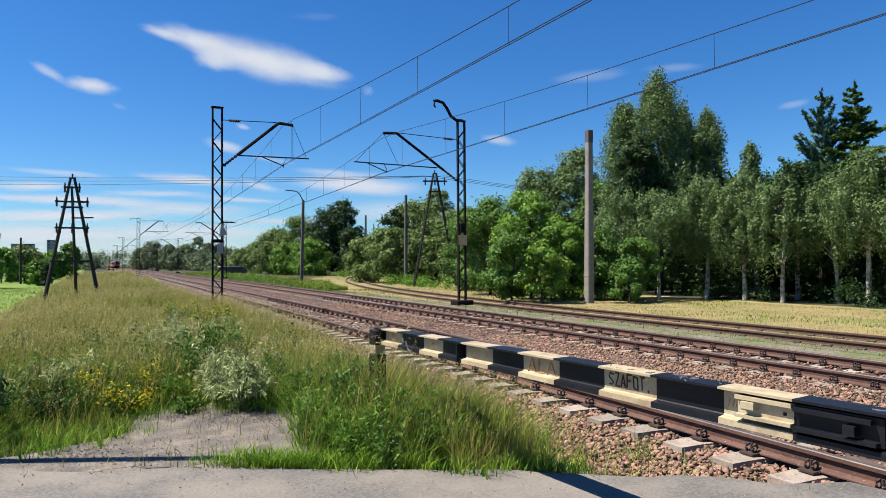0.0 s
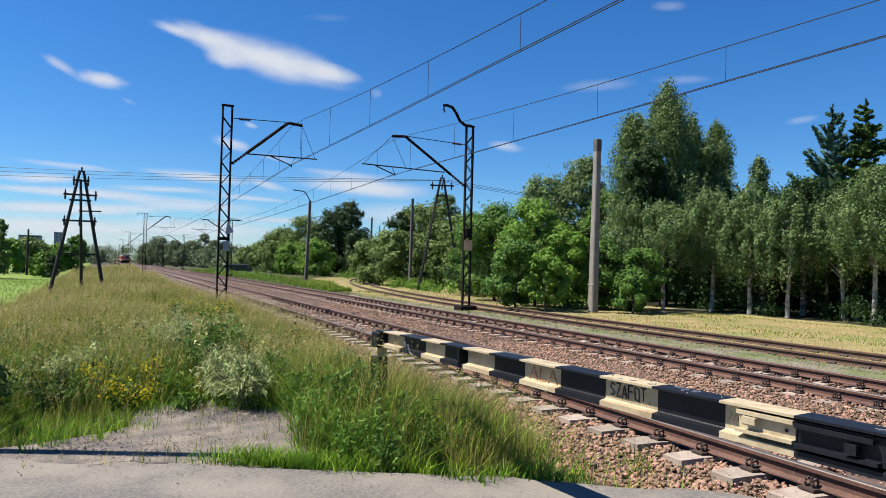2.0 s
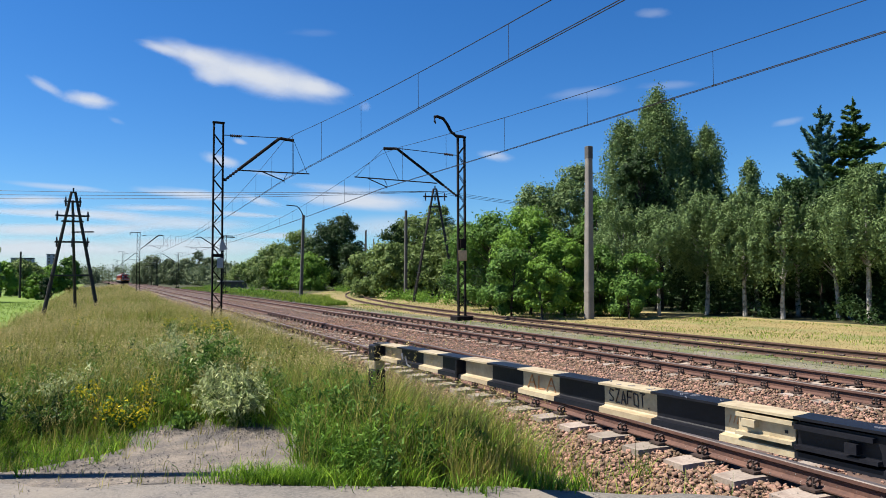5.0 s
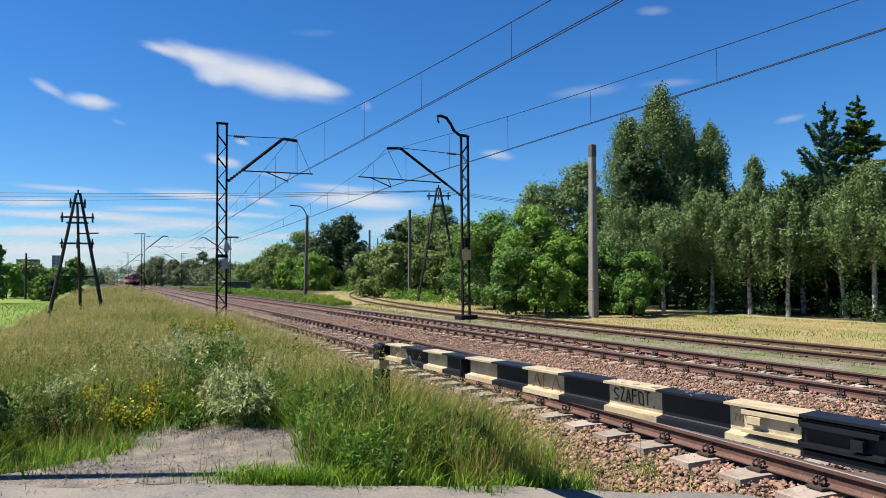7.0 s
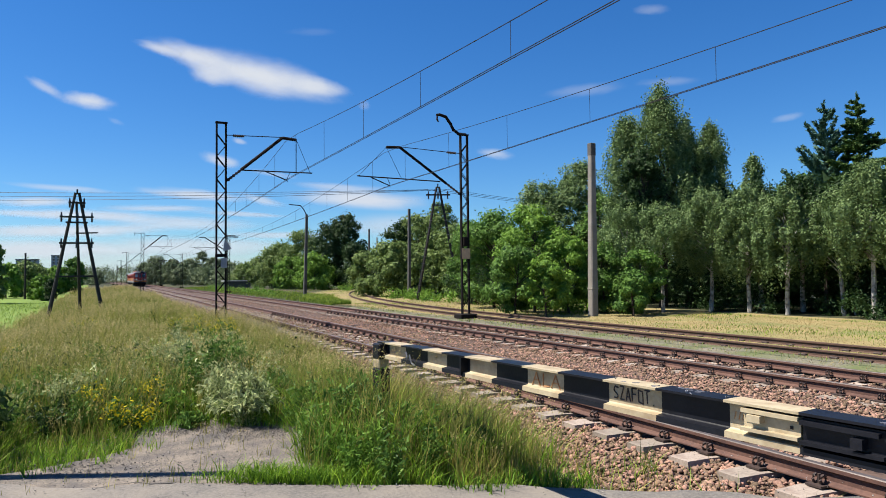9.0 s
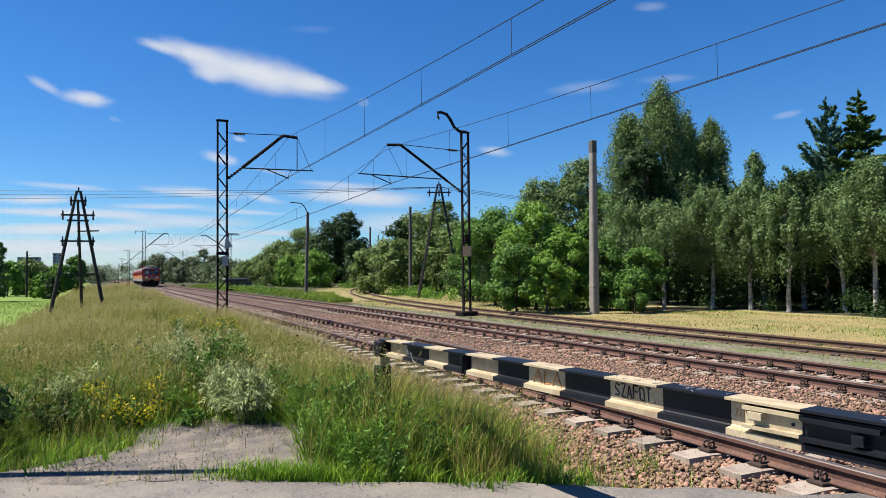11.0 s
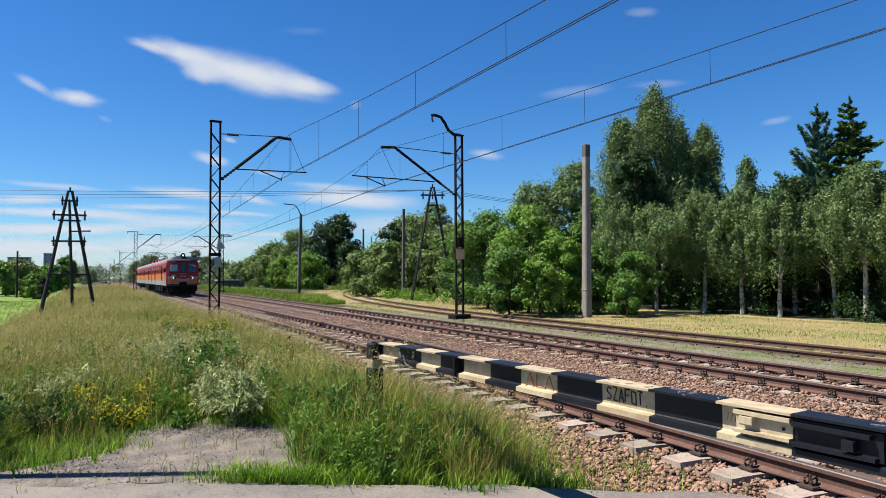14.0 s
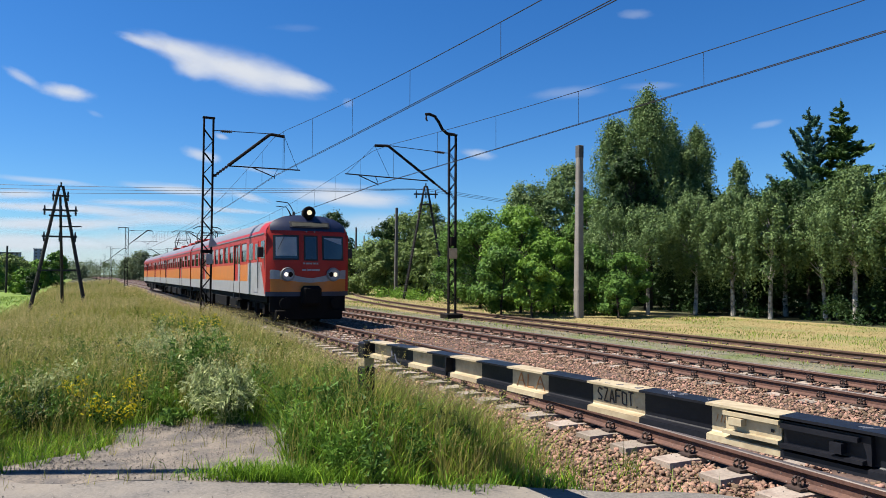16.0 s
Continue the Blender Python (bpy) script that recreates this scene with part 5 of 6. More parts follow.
def conifer(x, y, h, r, leaves, tiers, up, n_per, label, name):
    rng = np.random.default_rng(int(h * 100))
    tr = thing(name, label, "tree", pose(x, y, ground_z(x, y)), group="trees along the line")
    bm = bmesh.new()
    add_tube(bm, [(0, 0, -0.2), (0.03, 0, h * 0.5), (0, 0, h * 0.97)], [0.16, 0.1, 0.02], 8)
    pts, dirs = [], []
    z = h * 0.18
    while z < h * 0.965:
        k = (h - z) / h
        ln = r * min(1.0, k * 1.35 + 0.03)
        m = 7 if k > 0.12 else 4
        for a in np.linspace(0, 6.283, m, endpoint=False) + rng.uniform(0, 1):
            lb = ln * rng.uniform(0.5, 1.2)
            s = Vector((0, 0, min(h * 0.97, z + rng.normal() * h * 0.022)))
            d = Vector((math.cos(a), math.sin(a), 0))
            rise = up + rng.normal() * 0.14
            e = s + d * lb + Vector((0, 0, lb * rise))
            mid = s + d * lb * 0.55 + Vector((0, 0, lb * rise * 0.2))
            add_tube(bm, [s, mid, e], [0.03 * k + 0.008, 0.02 * k + 0.006, 0.004], 4)
            cnt = max(6, int(n_per * lb))
            q = rng.uniform(0.12, 1.05, cnt)
            for t in q:
                b = s.lerp(mid, t / 0.55) if t < 0.55 else mid.lerp(e, (t - 0.55) / 0.45)
                side = Vector((-d.y, d.x, 0)) * rng.normal() * 0.13 * lb * (1.1 - t * 0.6)
                pts.append(b + side + Vector((0, 0, rng.normal() * 0.05 - 0.03 + abs(side.length) * up * 0.3)))
                dirs.append(d * 0.9 + Vector((rng.normal() * 0.6, rng.normal() * 0.6, rng.normal() * 0.4 + up)))
        z += h * 0.8 / tiers * rng.uniform(0.8, 1.2)
    for t in np.linspace(h * 0.9, h * 1.0, 30):
        pts.append(Vector((rng.normal() * 0.03, rng.normal() * 0.03, t)))
        dirs.append(Vector((rng.normal() * 0.4, rng.normal() * 0.4, 1)))
    c = np.array(pts)
    d = np.array(dirs)
    d /= np.linalg.norm(d, axis=1, keepdims=True)
    u = np.cross(d, rng.normal(size=d.shape))
    u /= np.linalg.norm(u, axis=1, keepdims=True)
    s = 0.125 * rng.uniform(0.7, 1.4, (len(c), 1))
    v = np.stack([c - d * s, c + u * s * 0.28, c + d * s, c - u * s * 0.28], 1).reshape(-1, 3)
    part("needles", mesh_np("needles", v, np.arange(len(v)).reshape(-1, 4), leaves), tr)
    part("trunk", bm_mesh("trunk", bm, BARK), tr)


conifer(38 * 0.9542, 38 * 0.6470, 11.7, 2.7, NEEDLE_BLUE, 15, 0.62, 220, "bluish young pine with upswept branches in whorls", "pine_tree")
conifer(37 * 0.9984, 37 * 0.6255, 11.9, 3.3, NEEDLE_GREEN, 30, 0.12, 190, "dark green spruce with dense layered branches", "spruce_tree")


def road_edge(x):
    return 6.12 - 0.575 * x


def bare(x, y):
    """Where the dirt patch and the road keep the grass away."""
    if y < road_edge(x) + 0.12:
        return True
    if x < -1.15 or x > 2.0:
        return False
    top = 7.05 if x < -0.4 else 7.3 if x < 0.15 else 8.3 if x < 1.0 else 8.3 - 0.75 * (x - 1.0)
    if x > 1.45:
        return y < top and y > 6.3 and x < 1.75
    return y < top + 0.12 * math.sin(9 * x)


def leaf_mass(name, label, category, boxes, material, size, seed):
    """Growth that nobody could count, in uneven clumps within boxes (x0, x1, y0, y1, z0, z1, clumps, leaves each)."""
    rng = np.random.default_rng(seed)
    pts = []
    for x0, x1, y0, y1, z0, z1, k, m in boxes:
        c = rng.uniform((x0, y0, z0), (x1, y1, z1), (k, 3))
        lump = rng.uniform(0.35, 0.9, k) * (0.6 + 0.12 * (z1 - z0)) * (2.4 if size > 0.3 else 1.0 if size > 0.05 else 0.45)
        g = rng.normal(size=(k, m, 3)) * 0.55
        pts.append((c[:, None] + g * lump[:, None, None]).reshape(-1, 3))
    p = np.concatenate(pts)
    p = p[[not bare(a, b) for a, b in p[:, :2]]] if size < 0.05 else p
    p[:, 2] = np.maximum(p[:, 2], -0.1)
    v, f = leaf_tris(p, size, rng)
    tagged(new(name, mesh_np(name, v, f, material)), label, category, kind="stuff")


# Undergrowth and woodland leaves are coloured dark to put shade behind the trunks.
leaf_mass("undergrowth", "tangled undergrowth between the tree trunks, shade put into dark leaves", "undergrowth",
          [(25.7, 27.0, 2, 25, -0.1, 0.5, 60, 110), (26.6, 30, 2, 28, 0.0, 1.6, 150, 130), (27.4, 33, 0, 30, 1.0, 4.2, 190, 150), (19.5, 24, 29, 40, 0, 1.6, 110, 130), (24, 33, 36, 62, 0, 2.5, 150, 80)], LEAF_DARK_SHADE, 0.07, 21)
leaf_mass("woodland", "dense woodland behind the front trees, shade put into dark leaves", "woodland",
          [(30, 42, -8, 34, 0, 6.0, 760, 60), (27, 40, 34, 62, 0, 5.0, 460, 44), (34, 55, 62, 105, 0, 4.5, 260, 40)], LEAF_DARK_SHADE, 0.22, 22)
leaf_mass("distant_woods", "distant tree belt along the horizon in haze-tinted leaves", "woods",
          [(-120, -14, 330, 400, 0, 6, 260, 60), (-40, 60, 450, 500, 0, 9, 260, 60), (14, 60, 250, 330, 0, 6, 220, 60), (18, 42, 165, 215, 0, 3.6, 150, 60), (45, 95, 150, 240, 0, 6, 200, 50), (-70, -24, 130, 190, 0, 3, 120, 60)], LEAF_FAR_HAZE, 0.42, 23)
# Dark leaves added low down to paint shade into the grass gaps.
leaf_mass("meadow_understorey", "dark leaves painting shade low in the meadow", "undergrowth",
          [(-3.2, 3.0, 8.6, 16, -0.1, 0.22, 330, 30), (1.7, 3.0, 5.6, 8.6, -0.1, 0.2, 60, 30)], LEAF_DARK_SHADE, 0.035, 29)
leaf_mass("trackside_scrub", "low weedy scrub beside the tracks", "scrub",
          [(20.0, 23.0, 40, 56, -0.1, 0.4, 45, 40), (13.5, 15.5, 66, 130, -0.2, 0.3, 60, 40), (27, 36, 80, 120, -0.2, 0.6, 90, 40), (19.0, 23.0, 26, 34, -0.1, 0.5, 46, 40)], LEAF_LIGHT, 0.10, 24)


def blades(name, label, spots, heights, width, material, seed, lean=0.35, kind_of="grass"):
    rng = np.random.default_rng(seed)
    p = np.asarray(spots)
    n = len(p)
    h = np.asarray(heights)[:, None]
    a = rng.uniform(0, 6.283, n)
    side = np.stack([np.cos(a), np.sin(a), np.zeros(n)], 1)
    b = rng.uniform(0, 6.283, n)
    bend = np.stack([np.cos(b), np.sin(b), np.zeros(n)], 1) * rng.uniform(0.1, 1, (n, 1)) * lean * h + np.array([0.10, -0.05, 0]) * h
    up = np.array([0, 0, 1.0])
    w = (np.asarray(width) * rng.uniform(0.6, 1.3, n))[:, None]
    v = np.stack([p - side * w, p + side * w, p + up * h * 0.55 + bend * 0.3 - side * w * 0.8, p + up * h * 0.55 + bend * 0.3 + side * w * 0.8, p + up * h * 0.95 + bend], 1).reshape(-1, 3)
    k = (np.arange(n) * 5)[:, None, None]
    f = (np.array([(0, 1, 3), (0, 3, 2), (2, 3, 4)])[None] + k).reshape(-1, 3)
    tagged(new(name, mesh_np(name, v, f, material)), label, kind_of, kind="stuff")
    return p + up * h * 0.95 + bend


def meadow():
    rng = np.random.default_rng(40)
    lush, lush_h, mid, mid_h, mid_w, dry, dry_h, dry_w, seedy, seedy_h, far, far_h = [], [], [], [], [], [], [], [], [], [], [], []
    bands = [(-3.2, 4.1, 4.2, 9.5, 1500), (-3.6, 4.1, 9.5, 14, 950), (-5, 4.0, 14, 24, 430), (-9, 3.9, 24, 44, 150), (-16, 3.6, 44, 90, 40), (-26, 2.6, 90, 200, 7)]
    for x0, x1, y0, y1, dens in bands:
        n = int((x1 - x0) * (y1 - y0) * dens)
        for x, y, q, w in zip(rng.uniform(x0, x1, n), rng.uniform(y0, y1, n), rng.random(n), rng.random(n)):
            if bare(x, y) or (y < 5.6 and x > 3.35):
                continue
            if x > 3.2 and q > (4.6 - x) / 1.25:
                continue
            patch = noise.noise((x * 0.35, y * 0.25, 1.0)) + 0.5 * noise.noise((x * 1.3, y * 1.1, 4.0)) + 0.45 * noise.noise((x * 3.4, y * 3.0, 8.0))
            if y > 33 and x < -4.8 - 0.035 * (y - 40):
                continue
            if y < 18 and noise.noise((x * 3.6, y * 3.0, 2.0)) + 0.5 * noise.noise((x * 9, y * 8, 6.0)) < -0.22:
                continue
            z = ground_z(x, y) - 0.02
            tall = (0.54 + 0.34 * patch) * (0.45 + 0.75 * w)
            if y < 9.5:
                edge = min(1.0, max(0.45, (y - road_edge(x)) / 0.5))
                tall *= edge * (1.12 if x > 1.4 else 0.9)
            if -1.0 < x < 0.65 and y < 8.5:
                tall *= 0.5
            if y < 11:
                tall *= max(0.5, 1 - max(0.0, x - 2.45) * 0.55)
            elif x > 2.9:
                tall *= max(0.6, 1 - (x - 2.9) * 0.28)
            if y > 30:
                tall *= 1 - 0.4 * min(1.0, max(0.0, (x - shift(y) + 0.5) / 3.0))
            wid = 0.0042 + 0.00042 * max(0, y - 8)
            if y < 10.5 and q < 0.66 - 0.3 * max(0, patch) and not (x > 2.3 and w < 0.6):
                lush.append((x, y, z)), lush_h.append(tall * 1.0)
            elif q < 0.74 - 0.5 * patch:
                mid.append((x, y, z)), mid_h.append(tall), mid_w.append(wid)
            else:
                dry.append((x, y, z)), dry_h.append(tall * 1.15), dry_w.append(wid * 0.75)
            if w > 0.78 and (y > 8.0 or x > 1.8) and (q > 0.25 or y > 14) and noise.noise((x * 1.7, y * 1.2, 12.0)) > -0.25:
                seedy.append((x, y, z)), seedy_h.append(tall * 1.25 + 0.06)
    # tuft between the road and the dirt patch
    for _ in range(1500):
        x = 1.25 + 0.28 * rng.normal()
        y = road_edge(x) + 0.1 + abs(rng.normal()) * 0.16
        lush.append((x, y, -0.05)), lush_h.append(rng.uniform(0.06, 0.2))
    for _ in range(650):
        x = rng.uniform(1.4, 3.4)
        y = road_edge(x) + 0.12 + 0.3 * noise.noise((x * 2.2, 0, 5)) + rng.normal() * 0.07
        lush.append((x, y, -0.03)), lush_h.append(rng.uniform(0.04, 0.2))
    # ragged rim of the dirt patch
    for _ in range(900):
        cx, cy = rng.uniform(-1.2, 2.0), rng.uniform(6.2, 8.6)
        if bare(cx, cy) and (not bare(cx + rng.normal() * 0.14, cy + abs(rng.normal()) * 0.2)):
            for _ in range(9):
                lush.append((cx + rng.normal() * 0.03, cy + rng.normal() * 0.03, -0.05)), lush_h.append(rng.uniform(0.04, 0.22))
    for _ in range(90):
        cx, cy = rng.uniform(-0.9, 1.9), rng.uniform(5.9, 8.3)
        for _ in range(5):
            dry.append((cx + rng.normal() * 0.02, cy + rng.normal() * 0.02, -0.05)), dry_h.append(rng.uniform(0.03, 0.2)), dry_w.append(0.0025)
    # sparse stalks in the ballast edge beside the boom
    straw, straw_h = [], []
    for _ in range(5200):
        x, y = 2.55 + abs(rng.normal()) * 0.75, rng.uniform(3.4, 14)
        if y > road_edge(x) + 0.15 and noise.noise((x * 2.0, y * 1.6, 21.0)) > -0.2:
            straw.append((x, y, ground_z(x, y) - 0.03 if x < 3.4 else -0.33)), straw_h.append(rng.uniform(0.12, 0.48))
    for cx, cy in ((4.2, 3.9), (3.75, 4.3), (4.4, 3.2), (4.0, 5.2), (4.5, 5.0)):
        for _ in range(60):
            mid.append((cx + rng.normal() * 0.1, cy + rng.normal() * 0.1, -0.33)), mid_h.append(rng.uniform(0.15, 0.45)), mid_w.append(0.004)
    blades("meadow_grass", "tall uncut green meadow grass", mid, mid_h, mid_w, GRASS, 41, 1.05)
    blades("lush_grass", "lush green grass at the road's edge", lush, lush_h, np.full(len(lush), 0.0045), GRASS_LUSH, 42, 1.15)
    blades("dry_grass", "tan dry grass stalks in the meadow", dry, dry_h, dry_w, GRASS_DRY, 43, 0.6)
    blades("straw_stalks", "golden dry straw stalks along the ballast edge", straw, straw_h, np.full(len(straw), 0.0032), STRAW, 45, 0.7)
    tips = blades("seed_stalks", "thin pale seeding grass stalks", seedy, seedy_h, 0.0018 + 0.0002 * np.asarray(seedy)[:, 1], GRASS_DRY, 44, 0.45)
    k = 6
    sz = 0.010 + 0.00045 * np.maximum(0, tips[:, 1] - 8)
    c = np.repeat(tips, k, 0) + rng.normal(size=(len(tips) * k, 3)) * np.array([0.8, 0.8, 2.6]) * np.repeat(sz, k)[:, None] - np.array([0, 0, 0.03])
    c[:, 2] -= np.repeat(sz, k)
    v, f = leaf_tris(c, 1.0, rng, 0.6, 0.3)
    mid_c = np.repeat(c, 3, 0)
    v = mid_c + (v - mid_c) * np.repeat(np.repeat(sz, k), 3)[:, None]
    tagged(new("grass_seedheads", mesh_np("grass_seedheads", v, f, SEED)), "pale feathery grass seedheads over the meadow", "grass", kind="stuff")


meadow()


def mown_strip():
    rng = np.random.default_rng(60)
    pts, hs, ws, gp, gh, gw = [], [], [], [], [], []
    for x0, x1, y0, y1, dens in ((12.6, 26, 4, 22, 180), (12.6, 22, 22, 45, 100), (13, 30, 45, 120, 16)):
        n = int((x1 - x0) * (y1 - y0) * dens)
        for x, y, q in zip(rng.uniform(x0, x1, n), rng.uniform(y0, y1, n), rng.random(n)):
            if x > siding(y) + 10 or abs(abs(x - siding(y)) - GAUGE / 2) < 0.1:
                continue
            pn = noise.noise((x * 0.3, y * 0.2, 7)) + 0.6 * noise.noise((x * 1.1, y * 0.8, 3)) + (0.05 if x < 13.8 else 0) + (0.35 if x > 23.6 else 0)
            z = ground_z(x, y)
            if q < 0.12 + 0.8 * pn:
                gp.append((x, y, z)), gh.append(rng.uniform(0.04, 0.11)), gw.append(0.004 + 0.00018 * y)
            else:
                pts.append((x, y, z)), hs.append(rng.uniform(0.015, 0.05)), ws.append(0.003 + 0.00014 * y)
    for _ in range(12000):
        y = 44 + 110 * rng.random() ** 1.6
        x = 12.9 + shift(y) + rng.random() * max(0.8, min(7.0, siding(y) - 15.3 - shift(y)))
        gp.append((x, y, ground_z(x, y))), gh.append(rng.uniform(0.12, 0.34)), gw.append(0.008 + 0.0002 * y)
    for _ in range(6000):
        y = rng.uniform(34, 95)
        x = -4.6 - 0.035 * (y - 40) - rng.random() * 11
        gp.append((x, y, ground_z(x, y))), gh.append(rng.uniform(0.08, 0.2)), gw.append(0.006 + 0.00015 * y)
    blades("mown_grass", "short dry yellow mown grass beside the siding", pts, hs, ws, MOWN, 61, 3.0)
    blades("green_tufts", "green grass tufts along the siding", gp, gh, gw, GRASS, 62, 0.7)


mown_strip()


def herb(x, y, h, r, material, n, size, label, slim=0.25, flower=None, petals=8):
    rng = np.random.default_rng(int(abs(x * 1000 + y * 77)))
    z = ground_z(x, y)
    hb = thing("wild_plant", label, "plant", pose(x, y, z), group="wild plants by the road")
    bm = bmesh.new()
    pts = []
    stems = max(5, int(14 * r / 0.4))
    tops = []
    for _ in range(stems):
        a, q = rng.uniform(0, 6.283), rng.uniform(0.2, 1.0)
        e = Vector((math.cos(a) * r * q, math.sin(a) * r * q, h * rng.uniform(0.75, 1.05) * (1 - 0.35 * q * q)))
        mid = e * 0.5 + Vector((0, 0, 0.12 * h))
        add_tube(bm, [(0, 0, -0.05), mid, e], [0.007, 0.005, 0.002], 4)
        tops.append(e)
        for t in rng.uniform(0.15, 1.03, n // stems):
            b = mid * (t / 0.5) if t < 0.5 else mid.lerp(e, (t - 0.5) / 0.5)
            pts.append(b + Vector(rng.normal(size=3) * size * 1.1))
    part("stem", bm_mesh("stem", bm, HERB), hb)["kind"] = "stuff"
    v, f = leaf_tris(np.array(pts), size, rng, 0.3, slim)
    part("foliage", mesh_np("foliage", v, f, material), hb)
    if flower:
        c = np.array([t + Vector(rng.normal(size=3) * 0.05) for t in tops for _ in range(petals)])
        v, f = leaf_tris(c, 0.015, rng, 0, 0.9)
        part("blossom", mesh_np("blossom", v, f, flower), hb, "small yellow flowers")["kind"] = "stuff"


def mugwort(x, y, h, r, stems, label):
    """A clump of arching stems with narrow leaves and drooping plumes."""
    rng = np.random.default_rng(int(abs(x * 500 + y * 31)))
    hb = thing("wild_plant", label, "plant", pose(x, y, ground_z(x, y)), group="wild plants by the road")
    bm = bmesh.new()
    pts, dirs, size = [], [], []
    for _ in range(stems):
        a, q = rng.uniform(0, 6.283), rng.uniform(0.15, 1.0)
        top = h * rng.uniform(0.6, 1.05) * (1.05 - 0.45 * q)
        out = Vector((math.cos(a), math.sin(a), 0))
        line = [Vector((0, 0, -0.05)) + out * 0.05, out * r * q * 0.45 + Vector((0, 0, top * 0.75)), out * r * q * 0.8 + Vector((0, 0, top)), out * r * q * 1.1 + Vector((0, 0, top * 0.86))]
        add_tube(bm, line, [0.005, 0.004, 0.003, 0.0015], 4)
        for t in rng.uniform(0.25, 3.0, 46):
            i = min(2, int(t))
            p = line[i].lerp(line[i + 1], t - i)
            d = (line[i + 1] - line[i]).normalized() * 0.8 + Vector(rng.normal(size=3)) * 0.75 - Vector((0, 0, 0.25 if i == 2 else 0.0))
            ln = rng.uniform(0.02, 0.042) * (1.0 if i == 2 else 1.25)
            pts.append(p + d.normalized() * ln), dirs.append(d.normalized()), size.append(ln)
    part("stem", bm_mesh("stem", bm, HERB), hb)["kind"] = "stuff"
    c, d, sz = np.array(pts), np.array(dirs), np.array(size)[:, None]
    u = np.cross(d, rng.normal(size=d.shape))
    u /= np.linalg.norm(u, axis=1, keepdims=True)
    v = np.stack([c - d * sz, c + u * sz * 0.2, c + d * sz - np.array([0, 0, 0.006]), c - u * sz * 0.2], 1).reshape(-1, 3)
    part("foliage", mesh_np("foliage", v, np.arange(len(v)).reshape(-1, 4), HERB_PALE), hb)


mugwort(1.33, 7.95, 0.78, 0.44, 85, "pale silvery mugwort clump at the dirt's edge")
mugwort(1.12, 8.35, 0.82, 0.38, 60, "pale silvery mugwort clump at the dirt's edge")
herb(1.05, 9.3, 1.0, 0.5, HERB, 2600, 0.04, "tall green leafy weed in the meadow")
herb(0.85, 10.2, 1.1, 0.5, HERB_PALE, 2200, 0.035, "tall pale green weed in the meadow", 0.2)
herb(1.5, 9.9, 1.0, 0.4, HERB, 1200, 0.04, "tall green leafy weed in the meadow")
herb(2.0, 6.35, 0.85, 0.34, LEAF_MID, 2000, 0.035, "dark green leafy weed by the barrier post", 0.35)
herb(2.2, 5.95, 0.86, 0.3, HERB, 1700, 0.035, "green leafy weed under the barrier boom", 0.3)
herb(1.85, 7.3, 0.62, 0.3, HERB, 1000, 0.035, "green leafy weed by the barrier post", 0.3)
herb(2.75, 5.2, 0.5, 0.25, HERB, 600, 0.03, "green leafy weed under the barrier boom", 0.3)
herb(0.72, 8.1, 0.26, 0.16, HERB, 350, 0.035, "small green weed on the gravel", 0.4)
herb(0.05, 8.4, 0.42, 0.3, HERB, 800, 0.035, "low green weed with yellow flowers", 0.35, YELLOW, 45)
herb(-0.25, 8.9, 0.5, 0.32, HERB, 800, 0.035, "green weed with yellow flowers", 0.35, YELLOW, 45)
herb(0.3, 9.0, 0.45, 0.3, HERB, 800, 0.035, "green weed with yellow flowers", 0.35, YELLOW, 45)
herb(-1.2, 7.75, 0.7, 0.4, LEAF_DARK_SHADE, 1800, 0.04, "dark green bushy weed at the road's edge", 0.4)
herb(-1.7, 7.9, 0.8, 0.45, LEAF_DARK_SHADE, 1500, 0.04, "dark green bushy weed at the road's edge", 0.4)
herb(-0.6, 9.3, 0.55, 0.4, HERB, 1100, 0.04, "green leafy weed in the meadow", 0.35)
herb(0.4, 10.4, 0.8, 0.4, HERB, 900, 0.04, "green leafy weed in the meadow", 0.3)
mix = random.Random(8)
for _ in range(150):
    fx, fy = mix.uniform(-2.8, 2.7), 8.2 + 8.0 * mix.random() ** 1.4
    if not bare(fx, fy - 0.35):
        kind = mix.choice([HERB, HERB, HERB, LEAF_LIGHT, LEAF_MID, HERB_PALE])
        herb(fx, fy, mix.uniform(0.4, 0.75), mix.uniform(0.2, 0.36), kind, 500, 0.032, "leafy weed among the meadow grass", mix.uniform(0.18, 0.4), YELLOW if mix.random() < 0.12 else None)
# Extra weeds; the dark-leaved ones put shade into the meadow's gaps.
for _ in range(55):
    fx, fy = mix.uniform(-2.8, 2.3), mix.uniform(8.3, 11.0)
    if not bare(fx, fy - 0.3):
        herb(fx, fy, mix.uniform(0.35, 0.6), mix.uniform(0.2, 0.34), mix.choice([LEAF_MID, LEAF_DARK_SHADE, HERB]), 520, 0.03, "leafy weed filling dark gaps low in the meadow", mix.uniform(0.25, 0.45))
for _ in range(30):
    fx = mix.uniform(1.65, 2.4)
    herb(fx, road_edge(fx) + mix.uniform(0.25, 1.6), mix.uniform(0.4, 0.62), mix.uniform(0.16, 0.28), mix.choice([HERB, LEAF_LIGHT]), 420, 0.03, "leafy weed in the roadside grass", mix.uniform(0.2, 0.35))
for fx, fy in ((1.4, 19.5), (2.0, 20.5), (2.3, 17.5), (1.7, 16), (-1.3, 22), (-0.9, 23), (2.6, 19)):
    herb(fx, fy, 0.85, 0.4, HERB, 500, 0.04, "meadow weed with yellow flowers", 0.3, YELLOW)


